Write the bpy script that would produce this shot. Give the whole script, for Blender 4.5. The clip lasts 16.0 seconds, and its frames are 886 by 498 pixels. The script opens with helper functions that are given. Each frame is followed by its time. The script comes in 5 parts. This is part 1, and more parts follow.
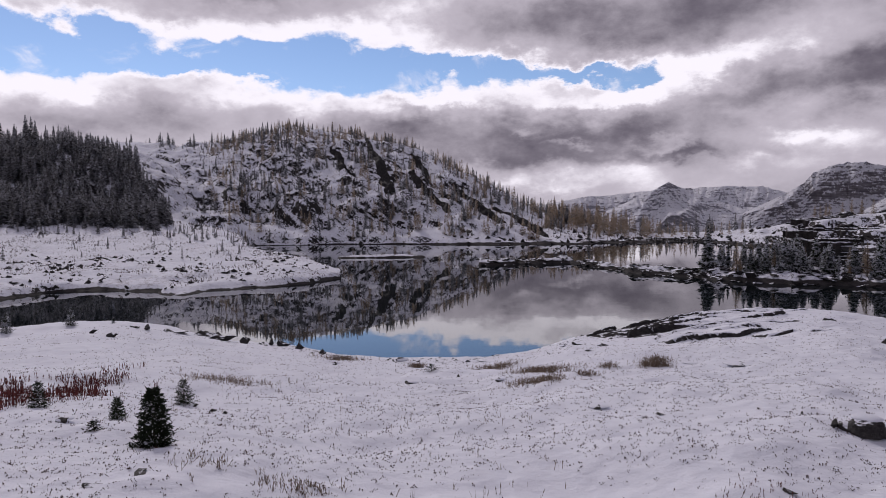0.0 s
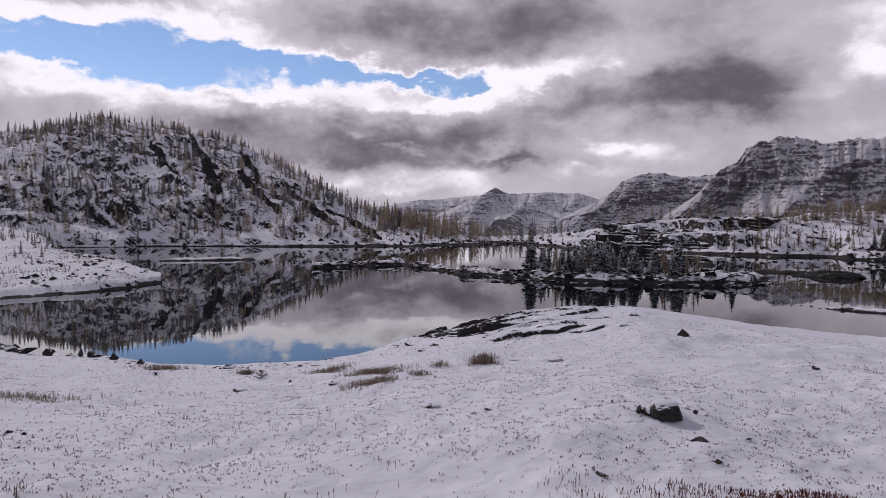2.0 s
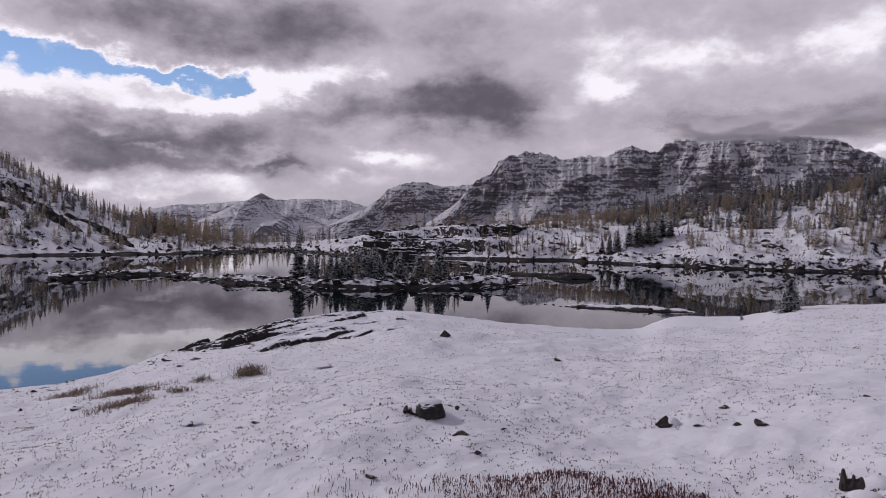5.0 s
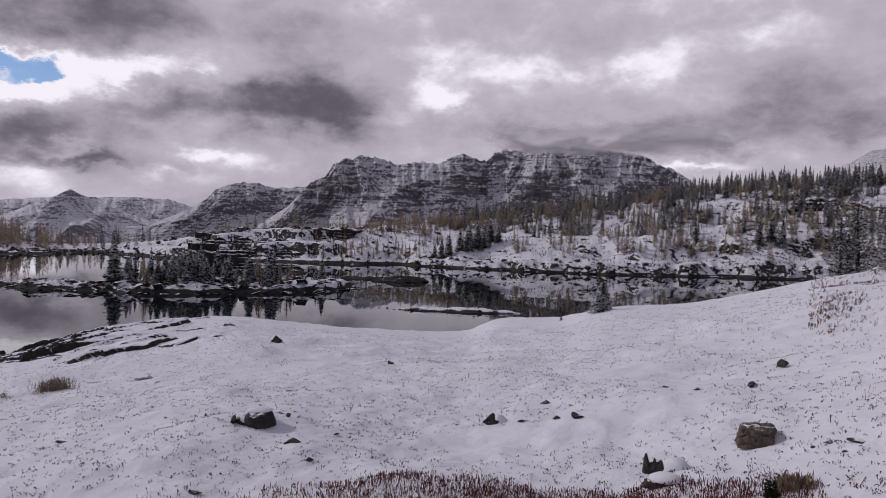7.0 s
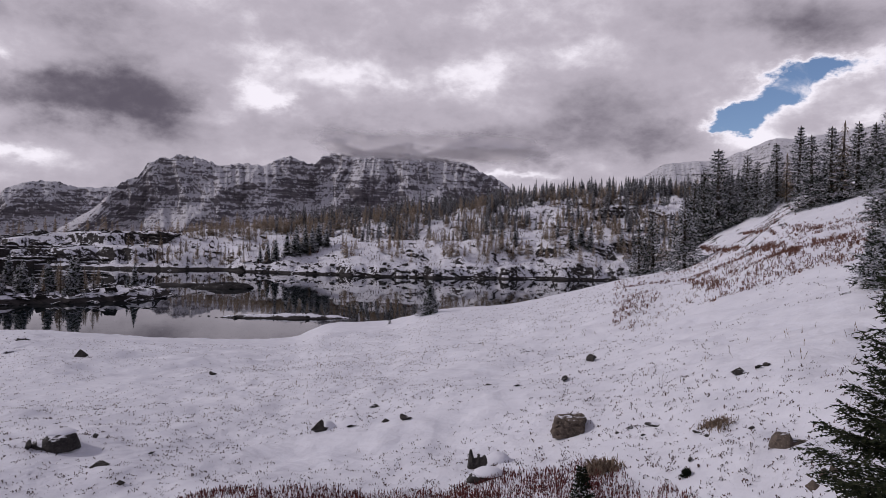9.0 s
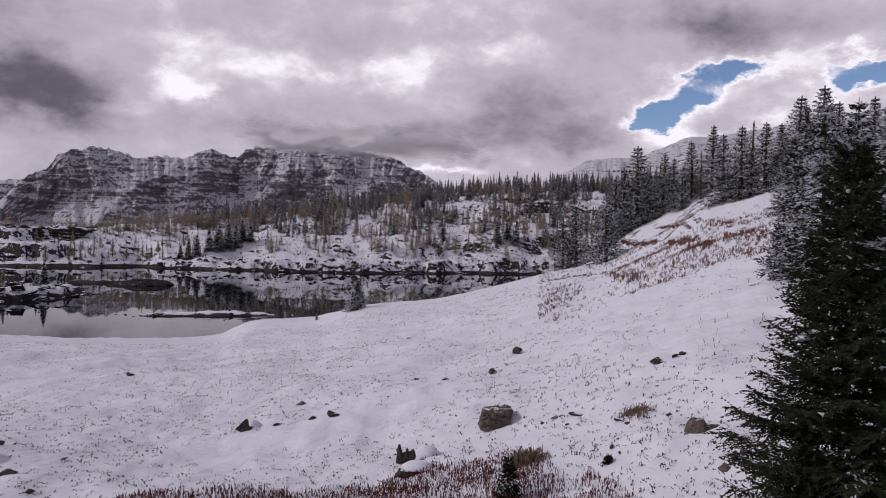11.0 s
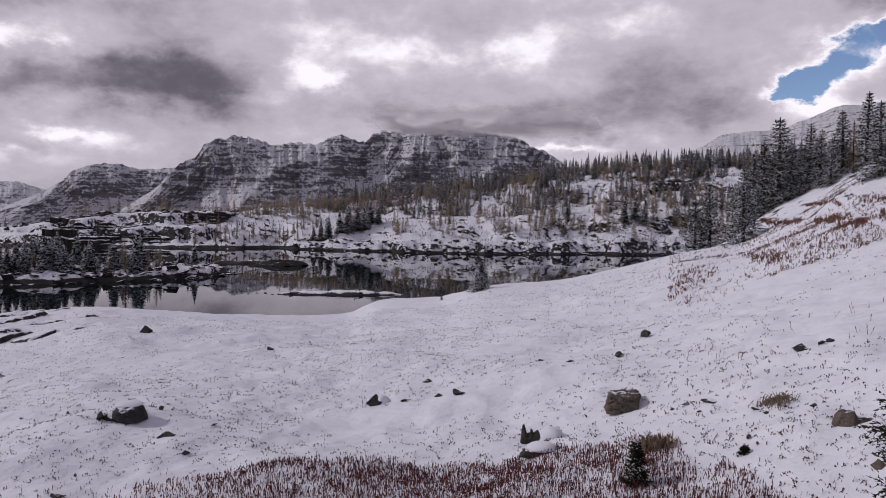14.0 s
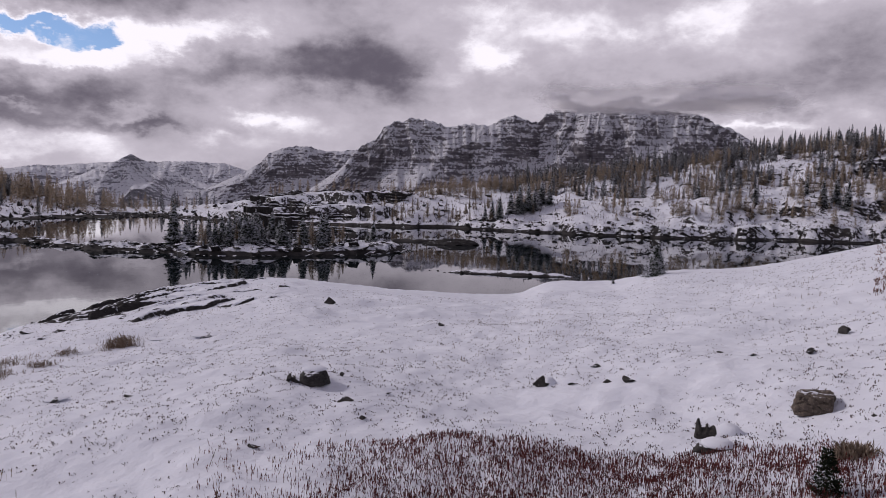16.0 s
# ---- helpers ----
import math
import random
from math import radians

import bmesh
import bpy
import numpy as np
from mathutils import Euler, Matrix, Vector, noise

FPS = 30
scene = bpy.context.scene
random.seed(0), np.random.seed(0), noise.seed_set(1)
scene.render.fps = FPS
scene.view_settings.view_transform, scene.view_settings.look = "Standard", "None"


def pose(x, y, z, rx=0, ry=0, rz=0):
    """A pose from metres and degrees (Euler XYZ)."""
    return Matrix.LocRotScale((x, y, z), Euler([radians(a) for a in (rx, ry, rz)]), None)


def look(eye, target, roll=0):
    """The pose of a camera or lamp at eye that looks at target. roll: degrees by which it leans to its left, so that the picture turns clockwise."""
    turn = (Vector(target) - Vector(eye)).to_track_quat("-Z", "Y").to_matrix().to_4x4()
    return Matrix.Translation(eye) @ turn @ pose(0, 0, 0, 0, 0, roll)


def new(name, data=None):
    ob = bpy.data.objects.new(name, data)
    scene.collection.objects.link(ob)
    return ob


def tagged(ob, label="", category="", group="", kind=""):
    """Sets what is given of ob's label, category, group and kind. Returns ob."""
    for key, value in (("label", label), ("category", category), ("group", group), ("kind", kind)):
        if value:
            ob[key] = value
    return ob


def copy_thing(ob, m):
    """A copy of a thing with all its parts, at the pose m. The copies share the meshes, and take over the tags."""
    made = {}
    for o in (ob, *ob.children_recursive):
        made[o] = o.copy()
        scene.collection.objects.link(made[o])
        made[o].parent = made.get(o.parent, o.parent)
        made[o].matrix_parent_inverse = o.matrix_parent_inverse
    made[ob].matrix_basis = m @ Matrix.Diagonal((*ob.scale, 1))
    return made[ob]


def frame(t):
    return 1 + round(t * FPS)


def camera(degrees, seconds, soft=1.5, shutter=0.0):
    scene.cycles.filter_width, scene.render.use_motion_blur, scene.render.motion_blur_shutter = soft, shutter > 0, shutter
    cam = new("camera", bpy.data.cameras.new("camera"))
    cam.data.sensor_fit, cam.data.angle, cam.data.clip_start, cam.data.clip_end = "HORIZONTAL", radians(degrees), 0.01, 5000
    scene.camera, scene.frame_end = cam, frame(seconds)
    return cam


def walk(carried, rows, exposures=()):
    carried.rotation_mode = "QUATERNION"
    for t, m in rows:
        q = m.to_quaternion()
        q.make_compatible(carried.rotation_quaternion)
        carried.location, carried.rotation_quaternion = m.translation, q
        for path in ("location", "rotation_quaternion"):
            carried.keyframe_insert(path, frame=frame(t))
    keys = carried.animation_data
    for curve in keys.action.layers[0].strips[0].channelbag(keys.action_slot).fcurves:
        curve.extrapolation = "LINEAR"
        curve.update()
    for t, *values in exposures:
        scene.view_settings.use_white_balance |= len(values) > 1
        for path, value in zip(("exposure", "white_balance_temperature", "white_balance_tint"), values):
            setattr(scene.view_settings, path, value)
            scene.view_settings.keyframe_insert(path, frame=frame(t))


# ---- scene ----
EYE = 11.0  # the eye above the lake
cam = camera(64.9, 16.0, 0.75)
# seconds, yaw, pitch, roll: the camera turns on the spot
ROWS = [
    (0.0, 0.00, -2.88, -0.30),
    (0.5, -3.03, -2.92, -0.21),
    (1.0, -6.61, -2.90, -0.07),
    (1.5, -10.07, -2.81, 0.10),
    (2.0, -13.65, -2.68, 0.39),
    (2.5, -16.97, -2.49, 0.48),
    (3.0, -20.41, -2.32, 0.55),
    (3.5, -23.32, -2.22, 0.49),
    (4.0, -26.39, -2.15, 0.41),
    (4.2, -27.63, -2.11, 0.40),
    (6.3, -40.99, -1.65, 1.38),
    (6.5, -42.40, -1.59, 1.42),
    (7.0, -46.11, -1.40, 1.51),
    (7.5, -49.73, -1.20, 1.65),
    (8.0, -53.61, -1.00, 1.61),
    (8.5, -56.86, -0.83, 1.58),
    (9.0, -60.12, -0.66, 1.59),
    (9.5, -62.69, -0.57, 1.64),
    (10.0, -64.99, -0.56, 1.64),
    (10.2, -65.68, -0.57, 1.67),
    (12.3, -65.92, -1.27, 1.21),
    (12.5, -65.16, -1.36, 1.20),
    (13.0, -62.63, -1.71, 1.05),
    (13.5, -59.54, -2.17, 0.91),
    (14.0, -55.96, -2.71, 0.89),
    (14.5, -52.72, -3.18, 0.91),
    (15.0, -49.07, -3.69, 1.10),
    (15.5, -45.64, -4.16, 1.25),
    (16.0, -42.04, -4.55, 1.37),
]
walk(cam, [(t, pose(0, 0, EYE, 0, 0, yaw) @ pose(0, 0, 0, 90 + pitch) @ pose(0, 0, 0, 0, 0, roll)) for t, yaw, pitch, roll in ROWS], [(0.0, 0.04, 6320, 18.5), (4.0, 0.02, 6320, 18.5), (8.0, -0.06, 6320, 18.5), (10.0, 0.0, 6320, 18.5), (16.0, 0.07, 6320, 18.5)])

# ---- light ----
SUN_AZ, SUN_EL = -28.0, 33.0  # degrees clockwise from +Y, above the horizon
sun = bpy.data.lights.new("sun", "SUN")
sun.energy, sun.angle, sun.color = 1.5, radians(4.0), (1.0, 0.95, 0.88)
sun_ob = new("sun", sun)
sun_ob.matrix_world = look((0, 0, 100), (100 * -math.sin(radians(SUN_AZ)) * math.cos(radians(SUN_EL)), 100 * -math.cos(radians(SUN_AZ)) * math.cos(radians(SUN_EL)), 100 - 100 * math.sin(radians(SUN_EL))))


class Nodes:
    """A short way to write node trees."""

    def __init__(self, tree):
        self.tree = tree
        tree.nodes.clear()

    def add(self, kind, **sets):
        n = self.tree.nodes.new(kind)
        for key, value in sets.items():
            if key == "operation":
                n.operation = value
            elif key == "data_type":
                n.data_type = value
            elif key == "blend":
                n.blend_type = value
            elif key == "feature":
                n.feature = value
        return n

    def put(self, socket, value):
        if isinstance(value, bpy.types.NodeSocket):
            self.tree.links.new(value, socket)
        else:
            socket.default_value = value

    def math(self, op, a, b=0.0, clamp=False):
        n = self.add("ShaderNodeMath", operation=op)
        n.use_clamp = clamp
        self.put(n.inputs[0], a)
        self.put(n.inputs[1], b)
        return n.outputs[0]

    def noise(self, vector, scale, detail=4.0, rough=0.55, warp=0.0):
        n = self.add("ShaderNodeTexNoise")
        self.put(n.inputs["Vector"], vector)
        n.inputs["Scale"].default_value = scale
        n.inputs["Detail"].default_value = detail
        n.inputs["Roughness"].default_value = rough
        n.inputs["Distortion"].default_value = warp
        return n.outputs["Fac"]

    def ramp(self, fac, low, high, a=0.0, b=1.0):
        n = self.add("ShaderNodeMapRange")
        n.interpolation_type = "SMOOTHSTEP"
        self.put(n.inputs["Value"], fac)
        n.inputs["From Min"].default_value, n.inputs["From Max"].default_value = low, high
        n.inputs["To Min"].default_value, n.inputs["To Max"].default_value = a, b
        return n.outputs["Result"]

    def mix(self, fac, a, b):
        n = self.add("ShaderNodeMix", data_type="RGBA")
        self.put(n.inputs[0], fac)
        for s, v in ((n.inputs[6], a), (n.inputs[7], b)):
            self.put(s, v if isinstance(v, bpy.types.NodeSocket) else (*v, 1.0))
        return n.outputs[2]

    def combine(self, x, y, z):
        n = self.add("ShaderNodeCombineXYZ")
        for s, v in zip(n.inputs, (x, y, z)):
            self.put(s, v)
        return n.outputs[0]

    def separate(self, v):
        n = self.add("ShaderNodeSeparateXYZ")
        self.put(n.inputs[0], v)
        return n.outputs

    def bump(self, height, strength, distance):
        n = self.add("ShaderNodeBump")
        self.put(n.inputs["Height"], height)
        n.inputs["Strength"].default_value, n.inputs["Distance"].default_value = strength, distance
        return n.outputs[0]


# ---- sky: broken cloud over blue ----
world = bpy.data.worlds.new("world")
scene.world = world
world.use_nodes = True
N = Nodes(world.node_tree)
sky = N.add("ShaderNodeTexSky")
sky.sky_type, sky.sun_disc = "NISHITA", False
sky.sun_elevation, sky.sun_rotation = radians(SUN_EL), radians(SUN_AZ)
sky.altitude, sky.air_density, sky.dust_density, sky.ozone_density = 2200, 1.0, 0.2, 2.0
way = N.add("ShaderNodeTexCoord").outputs["Generated"]
wx, wy, wz = N.separate(way)
flat = N.math("SQRT", N.math("ADD", N.math("MULTIPLY", wx, wx), N.math("MULTIPLY", wy, wy)))
steep = N.math("DIVIDE", wz, N.math("MAXIMUM", flat, 0.05))  # tangent of the height angle
turn = N.math("MULTIPLY", N.math("ARCTAN2", wx, wy), 180 / math.pi)  # degrees clockwise
rise = N.math("ARCTAN2", wz, flat)
spin = N.math("ARCTAN2", wx, wy)


def sheet(k, up=0.0, across=0.0):
    """The cloud field's coordinates, wider than tall, shifted a little."""
    return N.combine(N.math("MULTIPLY", N.math("ADD", spin, across), 0.62 * k), N.math("MULTIPLY", N.math("ADD", rise, up), k), 3.7)


def billow(up=0.0, across=0.0):
    return N.noise(sheet(9.0, up, across), 1.0, 10.0, 0.57)


puffs = billow()
heads = N.add("ShaderNodeTexVoronoi", feature="SMOOTH_F1")
N.put(heads.inputs["Vector"], N.combine(N.math("ADD", N.math("MULTIPLY", spin, 17.0), N.math("MULTIPLY", puffs, 2.4)), N.math("MULTIPLY", rise, 27.0), N.math("MULTIPLY", puffs, 3.0)))
heads.inputs["Scale"].default_value, heads.inputs["Detail"].default_value, heads.inputs["Roughness"].default_value = 1.0, 4.0, 0.6
heads.inputs["Smoothness"].default_value = 0.25
heads.normalize = True
heads = N.math("SUBTRACT", 0.36, heads.outputs["Distance"])  # rounded heads of cloud
relief = N.math("SUBTRACT", puffs, billow(0.012, -0.010))


def warp(k, across, up):
    """Bends the outlines of the cloud masses."""
    n = N.add("ShaderNodeTexNoise")
    N.put(n.inputs["Vector"], sheet(k))
    n.inputs["Scale"].default_value, n.inputs["Detail"].default_value, n.inputs["Roughness"].default_value = 1.0, 8.0, 0.58
    c = N.separate(n.outputs["Color"])
    return N.math("MULTIPLY", N.math("SUBTRACT", c[0], 0.5), across), N.math("MULTIPLY", N.math("SUBTRACT", c[1], 0.5), up)


bend_a, bend_b = warp(7.0, 8.0, 0.070), warp(24.0, 7.0, 0.075)
turn_w = N.math("ADD", N.math("ADD", turn, bend_a[0]), bend_b[0])
steep_w = N.math("ADD", N.math("ADD", steep, bend_a[1]), bend_b[1])


def masses(rows):
    """The sum of soft ovals in the sky: azimuth, tangent of the height, half width, half height, weight."""
    out = 0.0
    for az, tan, wide, tall, weight in rows:
        du = N.math("MULTIPLY", N.math("SUBTRACT", turn_w, az), 1 / wide)
        dv = N.math("MULTIPLY", N.math("SUBTRACT", steep_w, tan), 1 / tall)
        q = N.math("ADD", N.math("MULTIPLY", du, du), N.math("MULTIPLY", dv, dv))
        out = N.math("ADD", out, N.math("MULTIPLY", N.math("POWER", 0.42, q), weight))
    return out


GAPS = ((-33, .222, 5, .034, 1), (-27, .214, 4.5, .022, 1), (-20.5, .199, 4, .012, .85), (-14.5, .213, 4.5, .021, 1), (-9.5, .208, 4, .026, .9), (-5, .2, 3.5, .026, 1), (.5, .212, 3.2, .016, .8), (5, .2, 3.5, .018, 1), (10, .197, 2.5, .010, .8), (14.5, .196, 2.6, .012, 1),
        (82, .178, 2.4, .013, 1), (85.3, .2, 2.2, .015, .9), (88, .226, 2.6, .019, 1.05), (96.8, .222, 2.4, .014, 1.1), (-70, .4, 20, .1, 1), (150, .5, 25, .15, 1))
DARKS = ((-3, .137, 5, .018, .40), (5.5, .108, 7, .026, .55), (14, .112, 5, .027, .5), (9, .08, 9, .012, .3), (9, .270, 9, .030, .45), (17, .240, 5, .018, .4), (20.6, .155, 3.5, .02, .35), (28, .165, 6.5, .026, .54),
         (36, .178, 5.5, .03, .50), (51, .155, 6, .02, .25), (60, .142, 7, .022, .28), (76.5, .150, 3.6, .028, .5), (69, .15, 5, .02, .25), (22.5, .29, 8, .03, .3), (38, .29, 8, .03, .2), (-27, .118, 8, .014, .2), (25.8, .075, 1.4, .009, .3), (19, .078, 5, .008, .3), (-16, .285, 6, .012, .2), (73, .200, 6, .035, .28), (90, .285, 9, .025, .25), (64, .128, 7, .018, .25))
LIGHTS = ((-31, .165, 5, .022, .42), (-25, .168, 4, .020, .42), (-18.5, .165, 4, .022, .4), (-12, .165, 4, .018, .42), (-7, .150, 4, .016, .38), (0, .17, 4, .018, .48), (8, .165, 5, .016, .55), (14.5, .165, 4, .016, .5),
          (20, .190, 3, .028, .5), (23, .215, 3, .022, .45), (-21, .240, 5, .014, .4), (-10, .262, 7, .02, .4))
LIGHTS_B = ((28, .096, 3, .017, .55), (23.5, .072, 3, .010, .45), (16.5, .09, 2, .006, .4), (7, .045, 6, .012, .35), (42, .165, 2.4, .012, .42), (46, .190, 3.4, .015, .44), (58, .25, 8, .03, .28), (55, .225, 5, .02, .2), (66, .245, 7, .03, .12),
            (83.5, .150, 2.5, .014, .28), (88.6, .175, 3.5, .016, .25), (94, .190, 4, .016, .28), (91.9, .24, 2.5, .012, .35), (67, .103, 4, .008, .4), (7.7, .118, 1.0, .006, .5), (11.3, .106, 1.3, .004, .4))
gaps, lit, dim = masses(GAPS), N.math("ADD", masses(LIGHTS), masses(LIGHTS_B)), masses(DARKS)
# thickness of the deck: none over the gaps, thin and bright round them, deep and grey in the dark masses
grain = N.math("ADD", N.math("MULTIPLY", N.math("SUBTRACT", puffs, 0.5), 2.3), N.math("MULTIPLY", heads, 0.75))
body = N.math("SUBTRACT", N.math("ADD", 0.52, dim), N.math("ADD", N.math("MULTIPLY", lit, 0.85), N.math("MULTIPLY", gaps, 1.1)))
edge = N.math("ADD", body, grain)
cover = N.math("MAXIMUM", N.ramp(edge, -0.12, 0.20), N.ramp(gaps, 0.34, 0.14))
wisps = N.math("MULTIPLY", N.ramp(N.noise(sheet(26.0, 0.3), 1.0, 7.0, 0.6, 0.6), 0.52, 0.74), N.ramp(edge, -0.75, -0.1))
cover = N.math("MAXIMUM", cover, N.math("MULTIPLY", wisps, 0.75))
shade = N.math("SUBTRACT", N.math("ADD", 1.0, N.math("MULTIPLY", relief, 1.6)), N.math("ADD", body, N.math("MULTIPLY", grain, 0.72)))
shade = N.math("ADD", shade, N.math("MULTIPLY", N.ramp(edge, 0.34, 0.02), 0.14))
# the deck thickens overhead, where its underside is in its own shade
deep = N.ramp(rise, 0.32, 0.75)
cloud = N.mix(N.ramp(shade, -0.40, 0.55), (0.118, 0.106, 0.130), (0.50, 0.47, 0.505))
cloud = N.mix(N.ramp(shade, 0.44, 0.98), cloud, (0.93, 0.91, 0.93))
cloud = N.mix(deep, cloud, (0.20, 0.19, 0.225))
bg_sky = N.add("ShaderNodeBackground")
N.put(bg_sky.inputs[0], sky.outputs[0])
bg_sky.inputs[1].default_value = 0.093
bg_cloud = N.add("ShaderNodeBackground")
N.put(bg_cloud.inputs[0], cloud)
bg_cloud.inputs[1].default_value = 1.0
both = N.add("ShaderNodeMixShader")
N.put(both.inputs[0], cover)
N.put(both.inputs[1], bg_sky.outputs[0])
N.put(both.inputs[2], bg_cloud.outputs[0])
N.put(N.add("ShaderNodeOutputWorld").inputs[0], both.outputs[0])

# ---- materials ----


def material(name):
    m = bpy.data.materials.new(name)
    m.use_nodes = True
    return m, Nodes(m.node_tree)


def finish(n, colour, rough, normal=None, specular=0.4, metal=0.0):
    b = n.add("ShaderNodeBsdfPrincipled")
    n.put(b.inputs["Base Color"], colour if isinstance(colour, bpy.types.NodeSocket) else (*colour, 1.0))
    n.put(b.inputs["Roughness"], rough)
    b.inputs["Specular IOR Level"].default_value = specular
    b.inputs["Metallic"].default_value = metal
    if normal is not None:
        n.put(b.inputs["Normal"], normal)
    n.put(n.add("ShaderNodeOutputMaterial").inputs[0], b.outputs[0])
    return b


SNOW = (0.755, 0.765, 0.83)


def ground_material():
    """Fresh thin snow; rock where it is steep, broken or washed by the lake."""
    m, n = material("snowy_ground")
    geo = n.add("ShaderNodeNewGeometry")
    pos, nor = geo.outputs["Position"], geo.outputs["Normal"]
    nz = n.separate(nor)[2]
    px, py, pz = n.separate(pos)
    low = n.noise(pos, 0.07, 5.0, 0.6)
    mid = n.noise(pos, 0.6, 9.0, 0.74)
    soft = n.noise(pos, 1.3, 4.0, 0.5)
    micro = n.noise(pos, 22.0, 3.0, 0.6)
    # rock layers dip to the right
    dip = n.math("ADD", n.math("MULTIPLY", pz, 1.5), n.math("MULTIPLY", px, 1.0))
    run = n.math("SUBTRACT", n.math("MULTIPLY", px, 0.22), n.math("MULTIPLY", pz, 0.22))
    seam = n.noise(n.combine(dip, run, n.math("MULTIPLY", py, 0.35)), 0.42, 8.0, 0.68, 0.2)
    rock = n.mix(n.ramp(seam, 0.3, 0.7), (0.016, 0.015, 0.017), (0.065, 0.059, 0.058))
    rock = n.mix(n.ramp(micro, 0.5, 0.8), rock, (0.065, 0.06, 0.058))
    # how well snow lies: flatness, helped or broken by the unevenness of the ground
    broken = n.math("ADD", n.math("MULTIPLY", n.math("SUBTRACT", mid, 0.5), 1.7), n.math("MULTIPLY", n.math("SUBTRACT", seam, 0.5), 1.0))
    broken = n.math("ADD", broken, n.math("MULTIPLY", n.math("SUBTRACT", low, 0.5), 0.4))
    lie = n.math("ADD", nz, n.math("MULTIPLY", broken, n.ramp(nz, 0.94, 0.80)))
    # deeper snow on the meadow
    away = n.math("SQRT", n.math("ADD", n.math("MULTIPLY", px, px), n.math("MULTIPLY", py, py)))
    lie = n.math("ADD", lie, n.ramp(away, 45, 36, 0.0, 0.2))
    snowy = n.ramp(lie, 0.73, 0.78)
    bank = n.math("ADD", pz, n.math("MULTIPLY", n.math("SUBTRACT", mid, 0.5), 0.8))
    bank = n.math("ADD", bank, n.math("MULTIPLY", n.math("SUBTRACT", n.noise(pos, 0.09, 3.0, 0.5), 0.50), 0.9))
    # the far shores drop to the lake in washed rock
    bank = n.math("SUBTRACT", bank, n.math("MULTIPLY", n.math("MULTIPLY", n.ramp(away, 100, 116), n.ramp(px, -30, 25, 0.25, 1.0)), n.math("MULTIPLY", n.noise(pos, 0.16, 3.0, 0.5), 1.1)))
    snowy = n.math("MULTIPLY", snowy, n.ramp(bank, 0.12, 0.22))
    snow = n.mix(n.ramp(soft, 0.3, 0.7), (0.70, 0.71, 0.78), SNOW)
    # dead grass and twigs through the thinner snow round the lake
    thin = n.math("MULTIPLY", n.ramp(n.noise(pos, 1.5, 7.0, 0.8), 0.50, 0.62), n.math("MULTIPLY", n.ramp(away, 96, 112), n.ramp(low, 0.38, 0.62)))
    snow = n.mix(n.math("MULTIPLY", thin, 0.6), snow, (0.14, 0.10, 0.09))
    colour = n.mix(snowy, rock, snow)
    height = n.math("ADD", soft, n.math("ADD", n.math("MULTIPLY", n.noise(pos, 5.0, 3.0, 0.5), 0.15), n.math("MULTIPLY", micro, 0.05)))
    normal = n.bump(height, 0.58, 0.24)
    finish(n, colour, 0.85, normal, 0.06)
    return m


def snow_material():
    m, n = material("snow")
    pos = n.add("ShaderNodeNewGeometry").outputs["Position"]
    soft = n.noise(pos, 3.0, 5.0, 0.55)
    finish(n, n.mix(n.ramp(soft, 0.3, 0.7), (0.70, 0.71, 0.78), SNOW), 0.8, n.bump(soft, 0.5, 0.05), 0.2)
    return m


def mountain_material(name, dark, light, size, lie_at, white=(0.60, 0.60, 0.65)):
    """Far layered rock with snow on its ledges and in its gullies."""
    m, n = material(name)
    geo = n.add("ShaderNodeNewGeometry")
    pos, nor = geo.outputs["Position"], geo.outputs["Normal"]
    nz = n.separate(nor)[2]
    px, py, pz = n.separate(pos)
    mid = n.noise(pos, 0.045 * size, 8.0, 0.76, 0.2)
    wave = n.math("ADD", pz, n.math("MULTIPLY", n.noise(pos, 0.004 * size, 3.0), 20.0 / size))
    layer = n.noise(n.combine(n.math("MULTIPLY", px, 0.07), n.math("MULTIPLY", py, 0.07), wave), 0.060 * size, 4.0, 0.6)
    gully = n.noise(n.combine(px, py, n.math("MULTIPLY", pz, 0.2)), 0.045 * size, 7.0, 0.72)
    lie = n.math("ADD", n.math("MULTIPLY", nz, 0.5), n.math("MULTIPLY", n.math("SUBTRACT", mid, 0.5), 1.9))
    lie = n.math("ADD", lie, n.math("MULTIPLY", n.math("SUBTRACT", layer, 0.5), 1.15))
    lie = n.math("ADD", lie, n.math("MULTIPLY", n.math("SUBTRACT", gully, 0.5), 1.0))
    snowy = n.ramp(lie, lie_at - 0.035, lie_at + 0.035)
    rock = n.mix(n.ramp(layer, 0.35, 0.65), dark, light)
    colour = n.mix(snowy, rock, white)
    finish(n, colour, 0.85, n.bump(n.math("ADD", mid, n.math("ADD", layer, gully)), 0.7, 16.0 / size), 0.1)
    return m


def water_material():
    m, n = material("lake_water")
    pos = n.add("ShaderNodeNewGeometry").outputs["Position"]
    ripple = n.math("ADD", n.noise(pos, 0.55, 3.0, 0.5), n.math("MULTIPLY", n.noise(pos, 0.06, 2.0, 0.5), 2.0))
    b = finish(n, (0.006, 0.010, 0.012), 0.015, n.bump(ripple, 0.018, 0.10), 0.5)
    b.inputs["IOR"].default_value = 1.75
    return m


